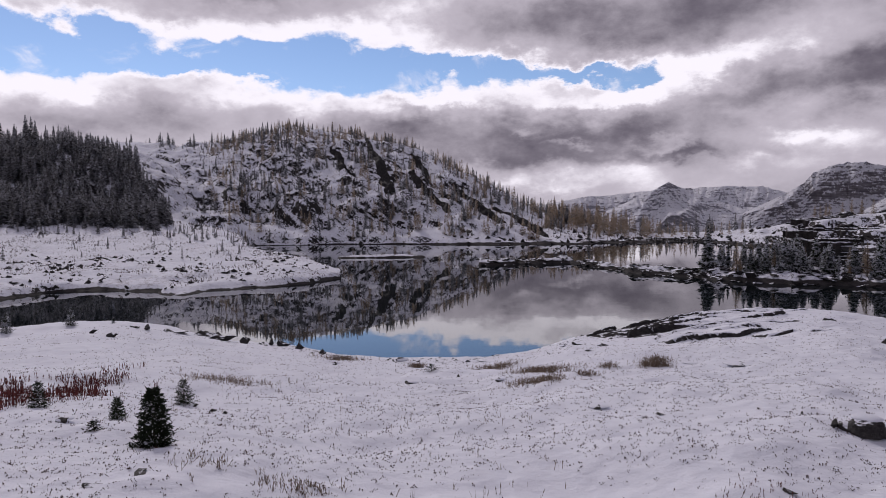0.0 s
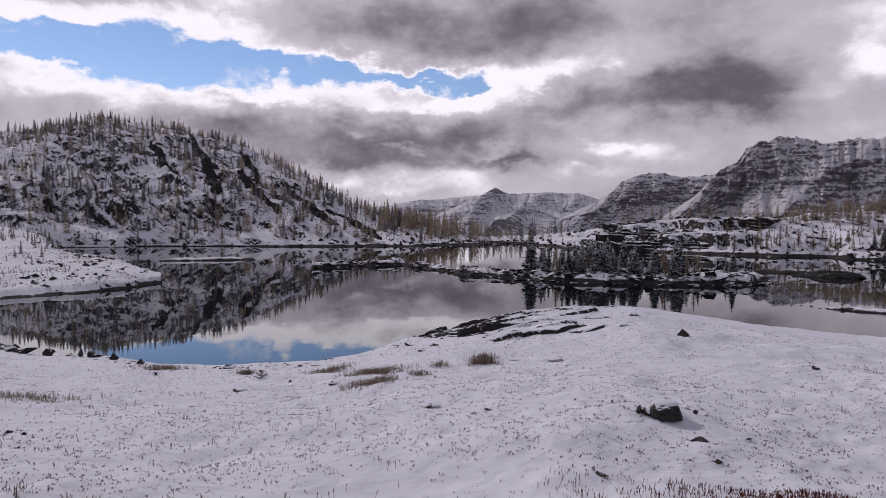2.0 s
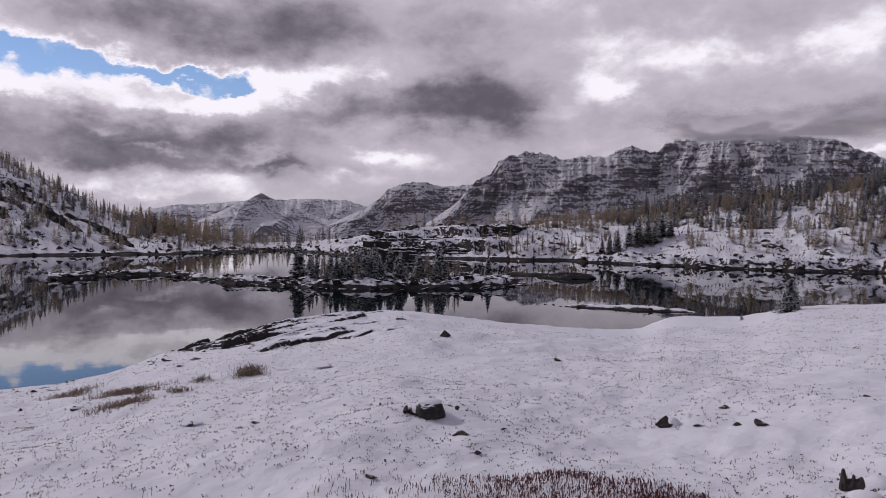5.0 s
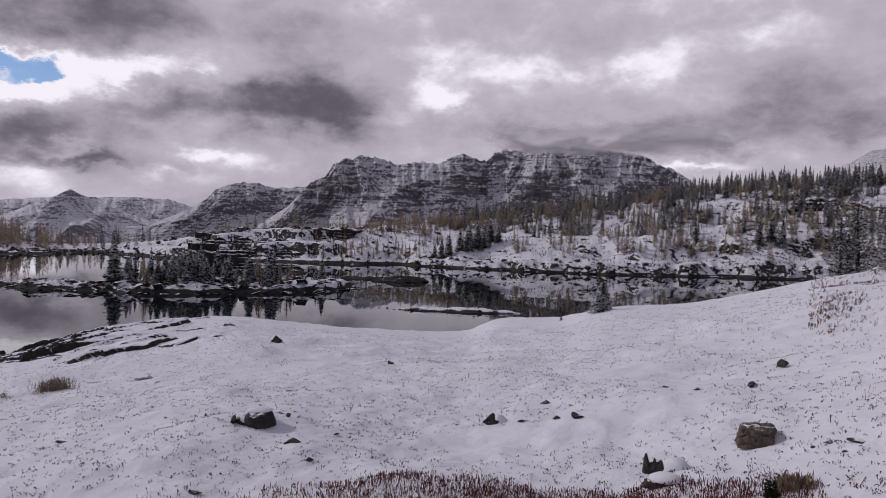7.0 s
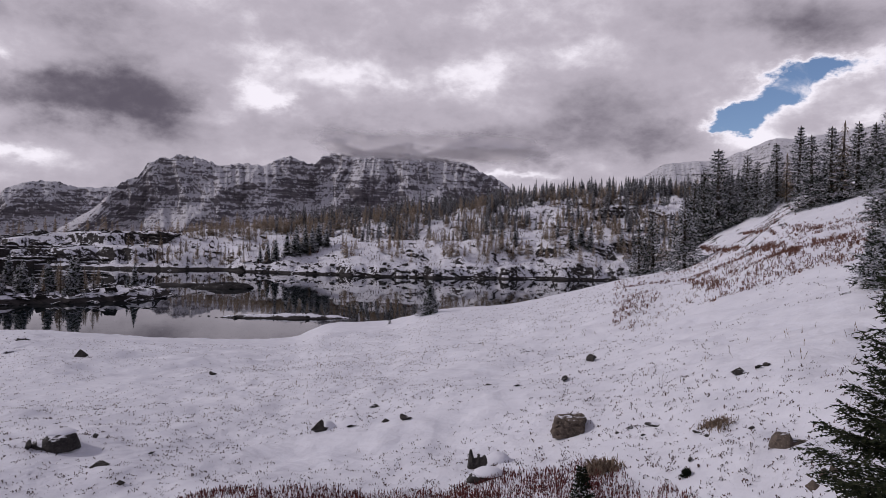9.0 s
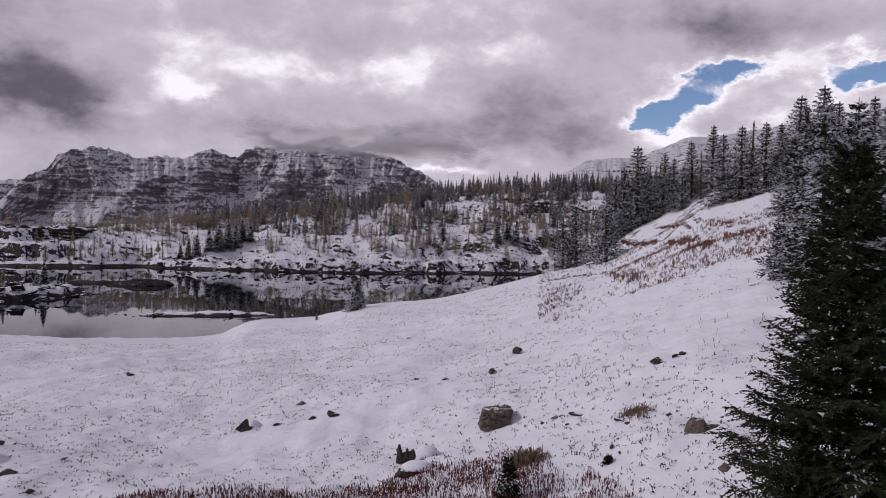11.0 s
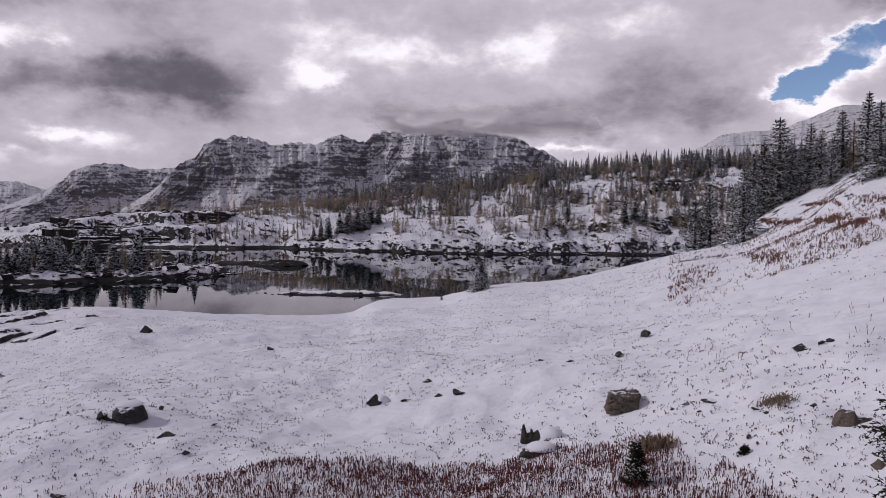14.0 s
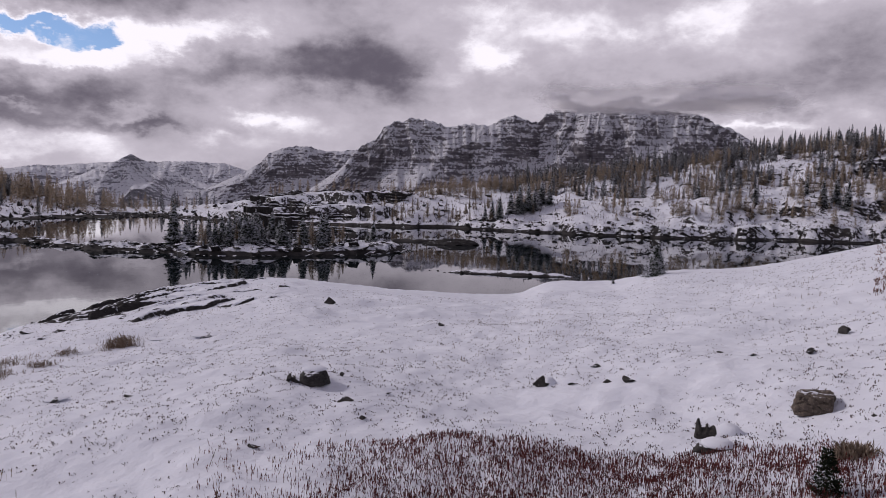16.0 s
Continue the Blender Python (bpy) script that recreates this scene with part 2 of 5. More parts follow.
def needle_material(name, deep, tip, snow_part, frost=0.0):
    """Needles of many small sprays, some of them under snow."""
    m, n = material(name)
    geo = n.add("ShaderNodeNewGeometry")
    isl = geo.outputs["Random Per Island"]
    who = n.add("ShaderNodeObjectInfo").outputs["Random"]
    v = n.ramp(n.noise(geo.outputs["Position"], 2.6, 3.0, 0.6), 0.3, 0.7)
    green = n.mix(n.math("FRACT", n.math("MULTIPLY", isl, 7.3)), deep, tip)
    green = n.mix(n.math("MULTIPLY", who, 0.35), green, tuple(0.5 * c for c in deep))
    up = n.math("ABSOLUTE", n.separate(geo.outputs["Normal"])[2])
    lie = n.math("SUBTRACT", snow_part, n.math("ADD", n.math("MULTIPLY", isl, 0.5), n.math("MULTIPLY", v, 0.5)))
    snowy = n.math("MULTIPLY", n.ramp(lie, -0.03, 0.03), n.ramp(up, 0.06, 0.3))
    if frost:
        snowy = n.math("MULTIPLY", n.math("MULTIPLY", n.math("FRACT", n.math("MULTIPLY", isl, 3.7)), frost), n.ramp(up, 0.0, 0.35))
    colour = n.mix(snowy, green, (0.66, 0.67, 0.73))
    b = finish(n, colour, 0.75, None, 0.15)
    through_leaf = n.add("ShaderNodeBsdfTranslucent")
    n.put(through_leaf.inputs[0], colour)
    both = n.add("ShaderNodeMixShader")
    both.inputs[0].default_value = 0.35
    n.put(both.inputs[1], b.outputs[0])
    n.put(both.inputs[2], through_leaf.outputs[0])
    n.put(next(o for o in n.tree.nodes if o.type == "OUTPUT_MATERIAL").inputs[0], both.outputs[0])
    return m


def cloud_material():
    """Thin cloud: white droplets that let part of the view through, ragged at the rim."""
    m, n = material("cloud_bank")
    tex = n.add("ShaderNodeUVMap")
    tex.uv_map = "bank"
    u, v, _ = n.separate(tex.outputs[0])
    wisps = n.noise(n.combine(n.math("MULTIPLY", u, 9.0), n.math("MULTIPLY", v, 4.0), 0.0), 1.0, 8.0, 0.6, 0.3)
    body = n.math("MULTIPLY", n.math("MULTIPLY", n.ramp(u, 0.0, 0.28), n.ramp(u, 1.0, 0.72)), n.math("MULTIPLY", n.ramp(v, 0.08, 0.42), n.ramp(v, 1.0, 0.55)))
    thick = n.ramp(n.math("ADD", body, n.math("MULTIPLY", n.math("SUBTRACT", wisps, 0.5), 1.2)), 0.08, 0.8, 0.0, 0.85)
    thick = n.math("MULTIPLY", thick, n.ramp(body, 0.0, 0.2))
    white = n.add("ShaderNodeBsdfDiffuse")
    white.inputs[0].default_value = (0.94, 0.92, 0.95, 1.0)
    glow = n.add("ShaderNodeBsdfTranslucent")
    glow.inputs[0].default_value = (0.94, 0.92, 0.95, 1.0)
    half = n.add("ShaderNodeMixShader")
    half.inputs[0].default_value = 0.5
    n.put(half.inputs[1], white.outputs[0])
    n.put(half.inputs[2], glow.outputs[0])
    clear = n.add("ShaderNodeBsdfTransparent")
    both = n.add("ShaderNodeMixShader")
    n.put(both.inputs[0], thick)
    n.put(both.inputs[1], clear.outputs[0])
    n.put(both.inputs[2], half.outputs[0])
    n.put(n.add("ShaderNodeOutputMaterial").inputs[0], both.outputs[0])
    return m


def bark_material():
    m, n = material("bark")
    geo = n.add("ShaderNodeTexCoord").outputs["Object"]
    x, y, z = n.separate(geo)
    v = n.noise(n.combine(x, y, n.math("MULTIPLY", z, 0.25)), 18.0, 5.0, 0.65)
    colour = n.mix(n.ramp(v, 0.3, 0.7), (0.035, 0.028, 0.024), (0.14, 0.12, 0.105))
    finish(n, colour, 0.9, n.bump(v, 0.6, 0.02), 0.2)
    return m


def stone_material(name, dark, light, snow_at=0.72):
    m, n = material(name)
    geo = n.add("ShaderNodeNewGeometry")
    pos = geo.outputs["Position"]
    nz = n.separate(geo.outputs["Normal"])[2]
    v = n.noise(pos, 3.2, 7.0, 0.65, 0.3)
    g = n.noise(pos, 24.0, 5.0, 0.65)
    colour = n.mix(n.ramp(v, 0.3, 0.7), dark, light)
    colour = n.mix(n.ramp(g, 0.5, 0.8), colour, tuple(min(1.0, 1.7 * c) for c in light))
    lie = n.math("ADD", nz, n.math("MULTIPLY", n.math("SUBTRACT", n.noise(pos, 2.6, 4.0, 0.6), 0.5), 0.7))
    snowy = n.ramp(lie, snow_at, snow_at + 0.08)
    colour = n.mix(snowy, colour, SNOW)
    finish(n, colour, 0.85, n.bump(n.math("ADD", v, n.math("MULTIPLY", g, 0.4)), 0.6, 0.04), 0.25)
    return m


def stem_material(name, a, b):
    m, n = material(name)
    isl = n.add("ShaderNodeNewGeometry").outputs["Random Per Island"]
    finish(n, n.mix(isl, a, b), 0.9, None, 0.1)
    return m


M_GROUND = ground_material()
M_SNOW = snow_material()
M_WATER = water_material()
# distance haze is mixed into these colours: rock paler and bluer, snow lifted
M_FAR_HAZED = mountain_material("hazy_far_range", (0.24, 0.235, 0.27), (0.36, 0.355, 0.395), 1.6, 0.23, (0.74, 0.74, 0.79))
# cliff rock greyed and lightened in its base colours in place of air haze
M_MID_HAZED = mountain_material("hazy_layered_cliff", (0.15, 0.14, 0.16), (0.26, 0.245, 0.265), 2.2, 0.19, (0.62, 0.62, 0.67))
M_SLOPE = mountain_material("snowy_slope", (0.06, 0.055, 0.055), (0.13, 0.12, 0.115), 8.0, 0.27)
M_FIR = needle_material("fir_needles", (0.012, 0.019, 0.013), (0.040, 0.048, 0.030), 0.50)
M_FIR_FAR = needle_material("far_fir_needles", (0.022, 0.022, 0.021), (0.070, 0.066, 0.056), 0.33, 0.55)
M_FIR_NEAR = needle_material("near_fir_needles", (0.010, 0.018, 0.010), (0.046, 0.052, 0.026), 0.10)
M_FIR_SNOWY = needle_material("snowy_fir_needles", (0.010, 0.017, 0.011), (0.036, 0.046, 0.026), 0.44)
M_FIR_LADEN = needle_material("laden_fir_needles", (0.010, 0.017, 0.011), (0.034, 0.044, 0.026), 0.46)
M_FIR_YOUNG = needle_material("young_fir_needles", (0.009, 0.015, 0.009), (0.030, 0.040, 0.020), 0.16)
M_LARCH = needle_material("larch_needles", (0.17, 0.122, 0.075), (0.40, 0.285, 0.15), 0.12, 0.35)
M_CLOUD = cloud_material()
M_BARK = bark_material()
M_LEDGE = stone_material("dark_ledge", (0.012, 0.011, 0.012), (0.046, 0.042, 0.041), 0.90)
M_BROWN = stone_material("brown_stone", (0.046, 0.037, 0.031), (0.145, 0.115, 0.094), 0.97)
M_DRY = stem_material("dry_stems", (0.034, 0.020, 0.018), (0.105, 0.058, 0.048))
M_RED = stem_material("red_stems", (0.060, 0.018, 0.019), (0.18, 0.060, 0.054))
M_TAN = stem_material("tan_stems", (0.11, 0.082, 0.062), (0.30, 0.23, 0.175))
M_REDSHRUB = stem_material("red_shrub", (0.085, 0.040, 0.032), (0.22, 0.115, 0.085))
M_OUTCROP = stone_material("layered_outcrop", (0.011, 0.010, 0.011), (0.045, 0.041, 0.040), 0.80)
M_TOE = stone_material("toe_rock", (0.010, 0.009, 0.010), (0.040, 0.036, 0.036), 0.93)
M_CLIFF = stone_material("cliff_rock", (0.012, 0.011, 0.012), (0.050, 0.045, 0.043), 0.88)
M_CHUTE = stone_material("gully_rock", (0.008, 0.007, 0.008), (0.034, 0.031, 0.031), 1.02)
M_BOULDER = stone_material("dark_boulder", (0.014, 0.013, 0.013), (0.054, 0.049, 0.046), 0.97)

# ---- the land: one sheet, built round the viewpoint ----


def lattice(ix, iy, seed):
    h = np.sin(ix * 127.1 + iy * 311.7 + seed * 74.7) * 43758.5453
    return h - np.floor(h)


def value_noise(x, y, seed=0):
    ix, iy = np.floor(x), np.floor(y)
    fx, fy = x - ix, y - iy
    fx, fy = fx * fx * fx * (fx * (fx * 6 - 15) + 10), fy * fy * fy * (fy * (fy * 6 - 15) + 10)
    a, b = lattice(ix, iy, seed), lattice(ix + 1, iy, seed)
    c, d = lattice(ix, iy + 1, seed), lattice(ix + 1, iy + 1, seed)
    return (a + (b - a) * fx) * (1 - fy) + (c + (d - c) * fx) * fy


def fbm(x, y, octaves=4, seed=0, gain=0.5):
    """Fractal noise, about -1 to 1."""
    out, amp, norm = 0.0, 1.0, 0.0
    for k in range(octaves):
        c, s = math.cos(k * 1.3 + 0.4), math.sin(k * 1.3 + 0.4)
        out = out + amp * (2 * value_noise((c * x - s * y) * 2 ** k, (s * x + c * y) * 2 ** k, seed + 13 * k) - 1)
        norm += amp
        amp *= gain
    return out / norm * 1.5


def ridged(x, y, octaves=4, seed=0):
    return 1 - 2 * np.abs(fbm(x, y, octaves, seed))


def smooth(v, a, b):
    s = np.clip((v - a) / (b - a), 0, 1)
    return s * s * (3 - 2 * s)


# rim of the near meadow: azimuth, tangent of its height angle, height above the lake
RIM_AZ = [-180, -100, -60, -33, -28.5, -25.5, -21.6, -17.4, -13, -8.6, -4, 3.6, 7.7, 11.5, 16.1, 20.7, 24.8, 29.5, 33.2, 38.7, 45.2, 48.6, 50.6, 55.8, 59.2, 65.9, 70.5, 75, 79.4, 83.6, 87.2, 91.4, 96, 105, 130, 180]
RIM_TAN = [-.03, -.08, -.13, -.138, -.135, -.137, -.150, -.174, -.184, -.203, -.2096, -.2097, -.197, -.174, -.159, -.1386, -.1289, -.1233, -.131, -.1405, -.145, -.142, -.122, -.117, -.0998, -.088, -.0667, -.0437, -.0313, .0161, .0702, .0955, .11, .12, .08, -.03]
RIM_Z = [9, 5, 2, 1.6, 1.7, 1.6, 1.2, .8, .7, .65, .62, .62, .65, .7, 1.3, 2, 2.6, 3, 2.4, 1.6, .9, .9, 2, 2.8, 4.6, 5.4, 6.8, 8.3, 9.0, 12.1, 16.6, 19, 19.5, 18, 15, 9]
# lands beyond the lake: azimuth, shore, skyline distance and tangent
FAR_AZ = [-180, -60, -24, -18, -12.4, -8.4, -3.9, .7, 4, 7.7, 11.3, 16.5, 20, 24.7, 28.8, 33, 37.6, 42.2, 46.8, 49.1, 54, 60.3, 64.6, 70.2, 76, 82, 90, 105, 180]
FAR_SHORE = [160, 240, 250, 255, 258, 258, 255, 251, 251, 252, 253, 266, 284, 240, 235, 230, 221, 229, 213, 213, 203, 203, 210, 222, 226, 226, 226, 230, 160]
FAR_TOP = [300, 430, 440, 450, 450, 440, 430, 410, 380, 350, 325, 330, 340, 280, 270, 265, 265, 275, 285, 295, 300, 305, 310, 310, 310, 310, 320, 330, 300]
FAR_TAN = [.05, .09, .092, .094, .122, .113, .098, .067, .036, .004, -.013, -.0275, -.0265, -.0202, -.0071, .0004, .0009, .007, .012, .018, .031, .043, .056, .070, .070, .075, .08, .09, .05]




def bearing(x, y):
    return np.degrees(np.arctan2(x, y)), np.hypot(x, y)


STEPS = np.arange(-180, 180.01, 0.25)


def eased(az, values, sigma):
    """A table over azimuth, rounded off over sigma degrees."""
    t = np.interp(STEPS, az, values)
    k = np.arange(-int(4 * sigma / 0.25), int(4 * sigma / 0.25) + 1)
    w = np.exp(-0.5 * (k * 0.25 / sigma) ** 2)
    pad = np.pad(t, len(k) // 2, mode="wrap")
    return np.convolve(pad, w / w.sum(), "valid")


def at(table, a):
    return np.interp(a, STEPS, table)


RIM_R = [(EYE - z) / max(-t, 0.02) if a < 80 else d for a, t, z, d in zip(RIM_AZ, RIM_TAN, RIM_Z, [0] * 29 + [68, 80, 84, 77, 60, 60, 60])]
RIM_R = np.clip(RIM_R, 45, 85)
E_RIM_Z, E_RIM_R = eased(RIM_AZ, RIM_Z, 0.7), eased(RIM_AZ, RIM_R, 0.7)
S_RIM = eased(RIM_AZ, (np.array(RIM_Z) - 7.1) / RIM_R, 9.0)
E_SHORE, E_TOP, E_TAN = eased(FAR_AZ, FAR_SHORE, 0.8), eased(FAR_AZ, FAR_TOP, 1.2), eased(FAR_AZ, FAR_TAN, 0.7)
E_IN = eased([-60, -33, -27.7, -21.5, -16.5, -12, -8.5], [108, 108, 117, 105, 105, 110, 124], 0.6)
E_OUT = eased([-19, -17, -15.2, -10.3, -8.5], [400, 300, 207, 148, 124], 0.6)
E_RISE = eased([60, 66, 72, 75.5, 77, 79.2, 81.6, 84.4, 87.2, 90.6, 96, 105, 120, 140], [-.16, -.128, -.112, -.08, -.05, -.012, .032, .056, .071, .096, .108, .11, .06, -.1], 1.8)
# dark chutes in the big hill: far end and near end, distance and azimuth
CHUTES = [(400, -6.2, 305, -4.3, 5.5), (332, -2.6, 288, .5, 5.0), (340, .9, 278, 4.7, 4.0), (312, 4.2, 266, 8.8, 3.0), (370, -9, 330, -7.5, 2.5), (392, -3, 350, -1.2, 2.5)]


def mound(a, r, az, dist, half, deep, high, lean=0.0, blunt=0.5):
    """A low island: half its length across the view, half its depth, its height."""
    u = np.radians(a - az) * dist / half
    v = (r - dist - lean * np.radians(a - az) * dist) / deep
    q = 1 - (u * u + v * v)
    return np.where(q > 0, high * np.maximum(q, 0) ** blunt, np.maximum(q * 1.2, -2.5))


def height(x, y):
    a, r = bearing(x, y)
    rz, rr = at(E_RIM_Z, a), at(E_RIM_R, a)
    s = r / rr
    w = smooth(s, 0.35, 0.97)
    near = (7.1 + at(S_RIM, a) * r) * (1 - w) + (7.1 + (rz - 7.1) * np.minimum(s, 1)) * w
    fade = smooth(r, 3, 12) * (1 - 0.85 * smooth(s, 0.75, 1.0))
    near = near + fade * (0.38 * fbm(x / 11, y / 11, 3, 5) + 0.15 * fbm(x / 2.6, y / 2.6, 3, 9)) + 0.05 * fbm(x / 0.9, y / 0.9, 2, 15) * smooth(r, 3, 8)
    past = np.maximum(r - rr, 0)
    near = near - (0.06 * past + 0.035 * past ** 2) * np.where(a > 82, 0.15, 1.0)
    near = np.maximum(near, -2.5)
    # broken ledges along the point and the shore
    ledge = smooth(a, 9, 15) * (1 - smooth(a, 30, 34)) * smooth(s, 0.80, 0.88) + 0.6 * (1 - smooth(a, -22, -16)) * smooth(s, 0.82, 0.9) * (a > -60)
    near = near + ledge * 0.22 * fbm(x / 3.5, y / 1.3, 4, 33) * (r < rr + 6)
    # peninsula
    d = np.minimum(r - at(E_IN, a), at(E_OUT, a) - r) + 2.5 * fbm(x / 14, y / 14, 3, 21) + 1.6 * fbm(x / 3.5, y / 3.5, 3, 23)
    pen = np.clip(d * 0.09, -2.5, 1.0) + 0.8 * smooth(d, -0.4, 1.6) + (0.045 * np.maximum(r - 150, 0) * (1 - smooth(a, -19, -14)) + 0.45 * fbm(x / 4, y / 4, 4, 22)) * smooth(d, -2, 8)
    pen = np.where((a > -8.2) | (a < -75), -2.5, pen)
    # far shores and hills
    rs, rc = at(E_SHORE, a), at(E_TOP, a)
    rs = rs + 3.0 * fbm(a / 1.6, a * 0 + 4, 4, 40)
    zc = EYE + at(E_TAN, a) * rc
    t = (r - rs) / (rc - rs)
    tt = np.clip(t + smooth(t, 0, 0.1) * (0.05 * fbm(x / 16, y / 16, 3, 42) + 0.02 * fbm(x / 4, y / 4, 3, 43)), 0, 1)
    east = smooth(a, 36, 42)
    cliff = smooth(a, 21.5, 25) * (1 - east)
    west = 1 - smooth(a, 8, 14)
    g = 0.022 * smooth(tt, 0, 0.015) * west + (1 - 0.022 * west) * (1 - (1 - tt) ** 1.25)
    g = g * (1 - cliff) + cliff * (0.08 * smooth(tt, 0, 0.06) + 0.42 * smooth(tt + 0.16 * fbm(a / 2.6, a * 0, 3, 41) + 0.07 * fbm(x / 9, y / 9, 2, 44), 0.26, 0.345) + 0.32 * smooth(tt + 0.2 * fbm(a / 2.2, a * 0 + 3, 3, 45) + 0.06 * fbm(x / 9, y / 9, 2, 46), 0.66, 0.73) + 0.18 * tt)
    g = g * (1 - east) + east * ((0.10 + 0.035 * fbm(x / 13, y / 13, 3, 48)) * smooth(tt + 0.02 * fbm(x / 5, y / 5, 3, 47), 0.005, 0.03) + 0.16 * smooth(tt, 0.04, 0.3) + 0.10 * smooth(tt, 0.52, 0.64) + 0.63 * tt)
    far = np.where(t > 0, zc * g, np.maximum(-(rs - r) * 0.15, -2.5))
    far = far - np.maximum(r - rc, 0) * 0.10
    far = np.maximum(far, np.where(r > rc, np.minimum(3.0, zc) - np.minimum(0.07 * np.maximum(r - rc, 0), 330.0), -2.5))
    rough = smooth(t, 0.0, 0.08) * (1 - smooth(r, 500, 700))
    crag = ridged((x + 0.55 * (r - 260)) / 17 + 0.4 * fbm(x / 20, y / 20, 2, 51), (r - 260) / 75, 5, 50)
    far = far + rough * (0.25 + 0.75 * np.maximum(west, 0.55 * east)) * (2.2 * crag * np.minimum(zc / 30, 1) + 0.75 * fbm((x + y) / 5, (y - x) / 9, 4, 52, 0.6))
    for r1, a1, r0, a0, deep in CHUTES:
        u = (r - r0) / (r1 - r0)
        across = np.radians(a - (a0 + (a1 - a0) * u)) * r + 3.0 * fbm(x / 9, y / 9, 3, 55)
        far = far - 0.12 * deep * np.exp(-(across / 3.2) ** 2) * smooth(u, -0.05, 0.15) * (1 - smooth(u, 0.85, 1.05))
    # wooded knoll on the far left
    knoll = 13 * np.exp(-np.abs((a + 30.5) / 8.0) ** 3.5) * np.exp(-((r - 305) / 62) ** 2)
    land = np.maximum(far, pen) + knoll
    # islands, bar and spits
    bar_r = np.interp(a, [3, 4.5, 10, 13, 15.7, 21], [152, 153, 160, 146, 134, 128])
    bar = 0.85 - ((r - bar_r) / 4.2) ** 2 + 0.75 * fbm(x / 3, y / 3, 3, 60)
    bar = np.where((a > 3.0) & (a < 22), np.maximum(bar, -2.5), -2.5)
    isl = mound(a, r, 29.6, 130, 21.0, 11.0, 1.5, 0.12, 0.2)
    isl = np.where(isl > 0, isl + 0.8 * fbm(x / 3.2, y / 3.2, 4, 61, 0.6), isl)
    islet = mound(a, r, 39.6, 158, 5, 2.6, 0.5, 0.0, 0.3) + 0.2 * fbm(x / 2, y / 2, 2, 64)
    strip = mound(a, r, 47.8, 97.0, 8.6, 1.7, 0.5, -0.05, 0.5) + 0.14 * fbm(x / 1.5, y / 1.5, 2, 62)
    spit = mound(a, r, -5.0, 178, 11, 1.8, 0.8, 0.0) + 0.15 * fbm(x / 2, y / 2, 2, 63)
    # the rise with trees behind the meadow's right rim
    top = EYE + at(E_RISE, a) * 88
    up = np.clip((r - rr) / np.maximum(88 - rr, 1.0), 0, 1)
    rise = np.where(r < rr - 0.5, -2.5, rz + (top - rz) * (0.35 * up + 0.65 * up * up) - 0.004 * np.maximum(r - 88, 0) ** 2 + (0.1 + 0.4 * up) * fbm(x / 5, y / 5, 4, 65) * smooth(up, 0, 0.2))
    rise = np.where((a > 64) & (a < 140), np.maximum(rise, -2.5), -2.5)
    for q in (bar, isl, islet, strip, spit, rise):
        land = np.maximum(land, q)
    return np.where(r > 480, far + knoll, np.maximum(near, land))


def ground_at(az, r):
    x, y = r * math.sin(radians(az)), r * math.cos(radians(az))
    return Vector((x, y, float(height(np.array([x]), np.array([y]))[0])))


def meet(az, tan):
    """Where the line of sight with that azimuth and slope meets the land."""
    r = np.concatenate([np.arange(3, 120, 0.05), np.arange(120, 500, 0.5)])
    x, y = r * math.sin(radians(az)), r * math.cos(radians(az))
    below = np.nonzero(EYE + tan * r < height(x, y))[0]
    rim = float(at(E_RIM_R, np.array([az]))[0])
    found = float(r[below[0]]) if len(below) else 60.0
    return ground_at(az, min(found, rim - 1.0) if -0.25 < tan < -0.09 else found)


def mesh_of(name, verts, faces, mat, smooth_faces=True):
    """A mesh from an array of corners and an array of triangles or quads."""
    me = bpy.data.meshes.new(name)
    verts, faces = np.asarray(verts, np.float32), np.asarray(faces, np.int32)
    k = faces.shape[1]
    me.vertices.add(len(verts))
    me.vertices.foreach_set("co", verts.ravel())
    me.loops.add(faces.size)
    me.loops.foreach_set("vertex_index", faces.ravel())
    me.polygons.add(len(faces))
    me.polygons.foreach_set("loop_start", np.arange(len(faces), dtype=np.int32) * k)
    me.polygons.foreach_set("use_smooth", np.full(len(faces), smooth_faces))
    me.update(calc_edges=True)
    me.materials.append(mat)
    return me


def grid_faces(rows, cols, wrap=False):
    i, j = np.meshgrid(np.arange(rows - 1), np.arange(cols if wrap else cols - 1), indexing="ij")
    jn = (j + 1) % cols
    return np.stack([i * cols + j, i * cols + jn, (i + 1) * cols + jn, (i + 1) * cols + j], -1).reshape(-1, 4)[:, ::-1]


def build_ground():
    az = np.concatenate([np.arange(-180, -44, 3.0), np.arange(-44, 108, 0.2), np.arange(108, 180, 3.0)])
    r = [0.02, 1.0, 2.0, 3.0]
    while r[-1] < 112:
        r.append(r[-1] * 1.0095 if r[-1] > 5 else r[-1] + 0.12)
    while r[-1] < 166:
        r.append(r[-1] + 0.75)
    while r[-1] < 470:
        r.append(r[-1] + 1.7)
    while r[-1] < 4900:
        r.append(r[-1] * 1.06)
    A, R = np.meshgrid(np.radians(az), np.array(r))
    x, y = R * np.sin(A), R * np.cos(A)
    x[0], y[0] = 0.3, 0.2
    z = height(x, y)
    v = np.stack([x, y, z], -1).reshape(-1, 3)
    ob = new("ground", mesh_of("ground", v, grid_faces(len(r), len(az), True), M_GROUND))
    return tagged(ob, "snow-covered alpine meadow, lake shores and rocky hillsides", "ground", kind="structure")


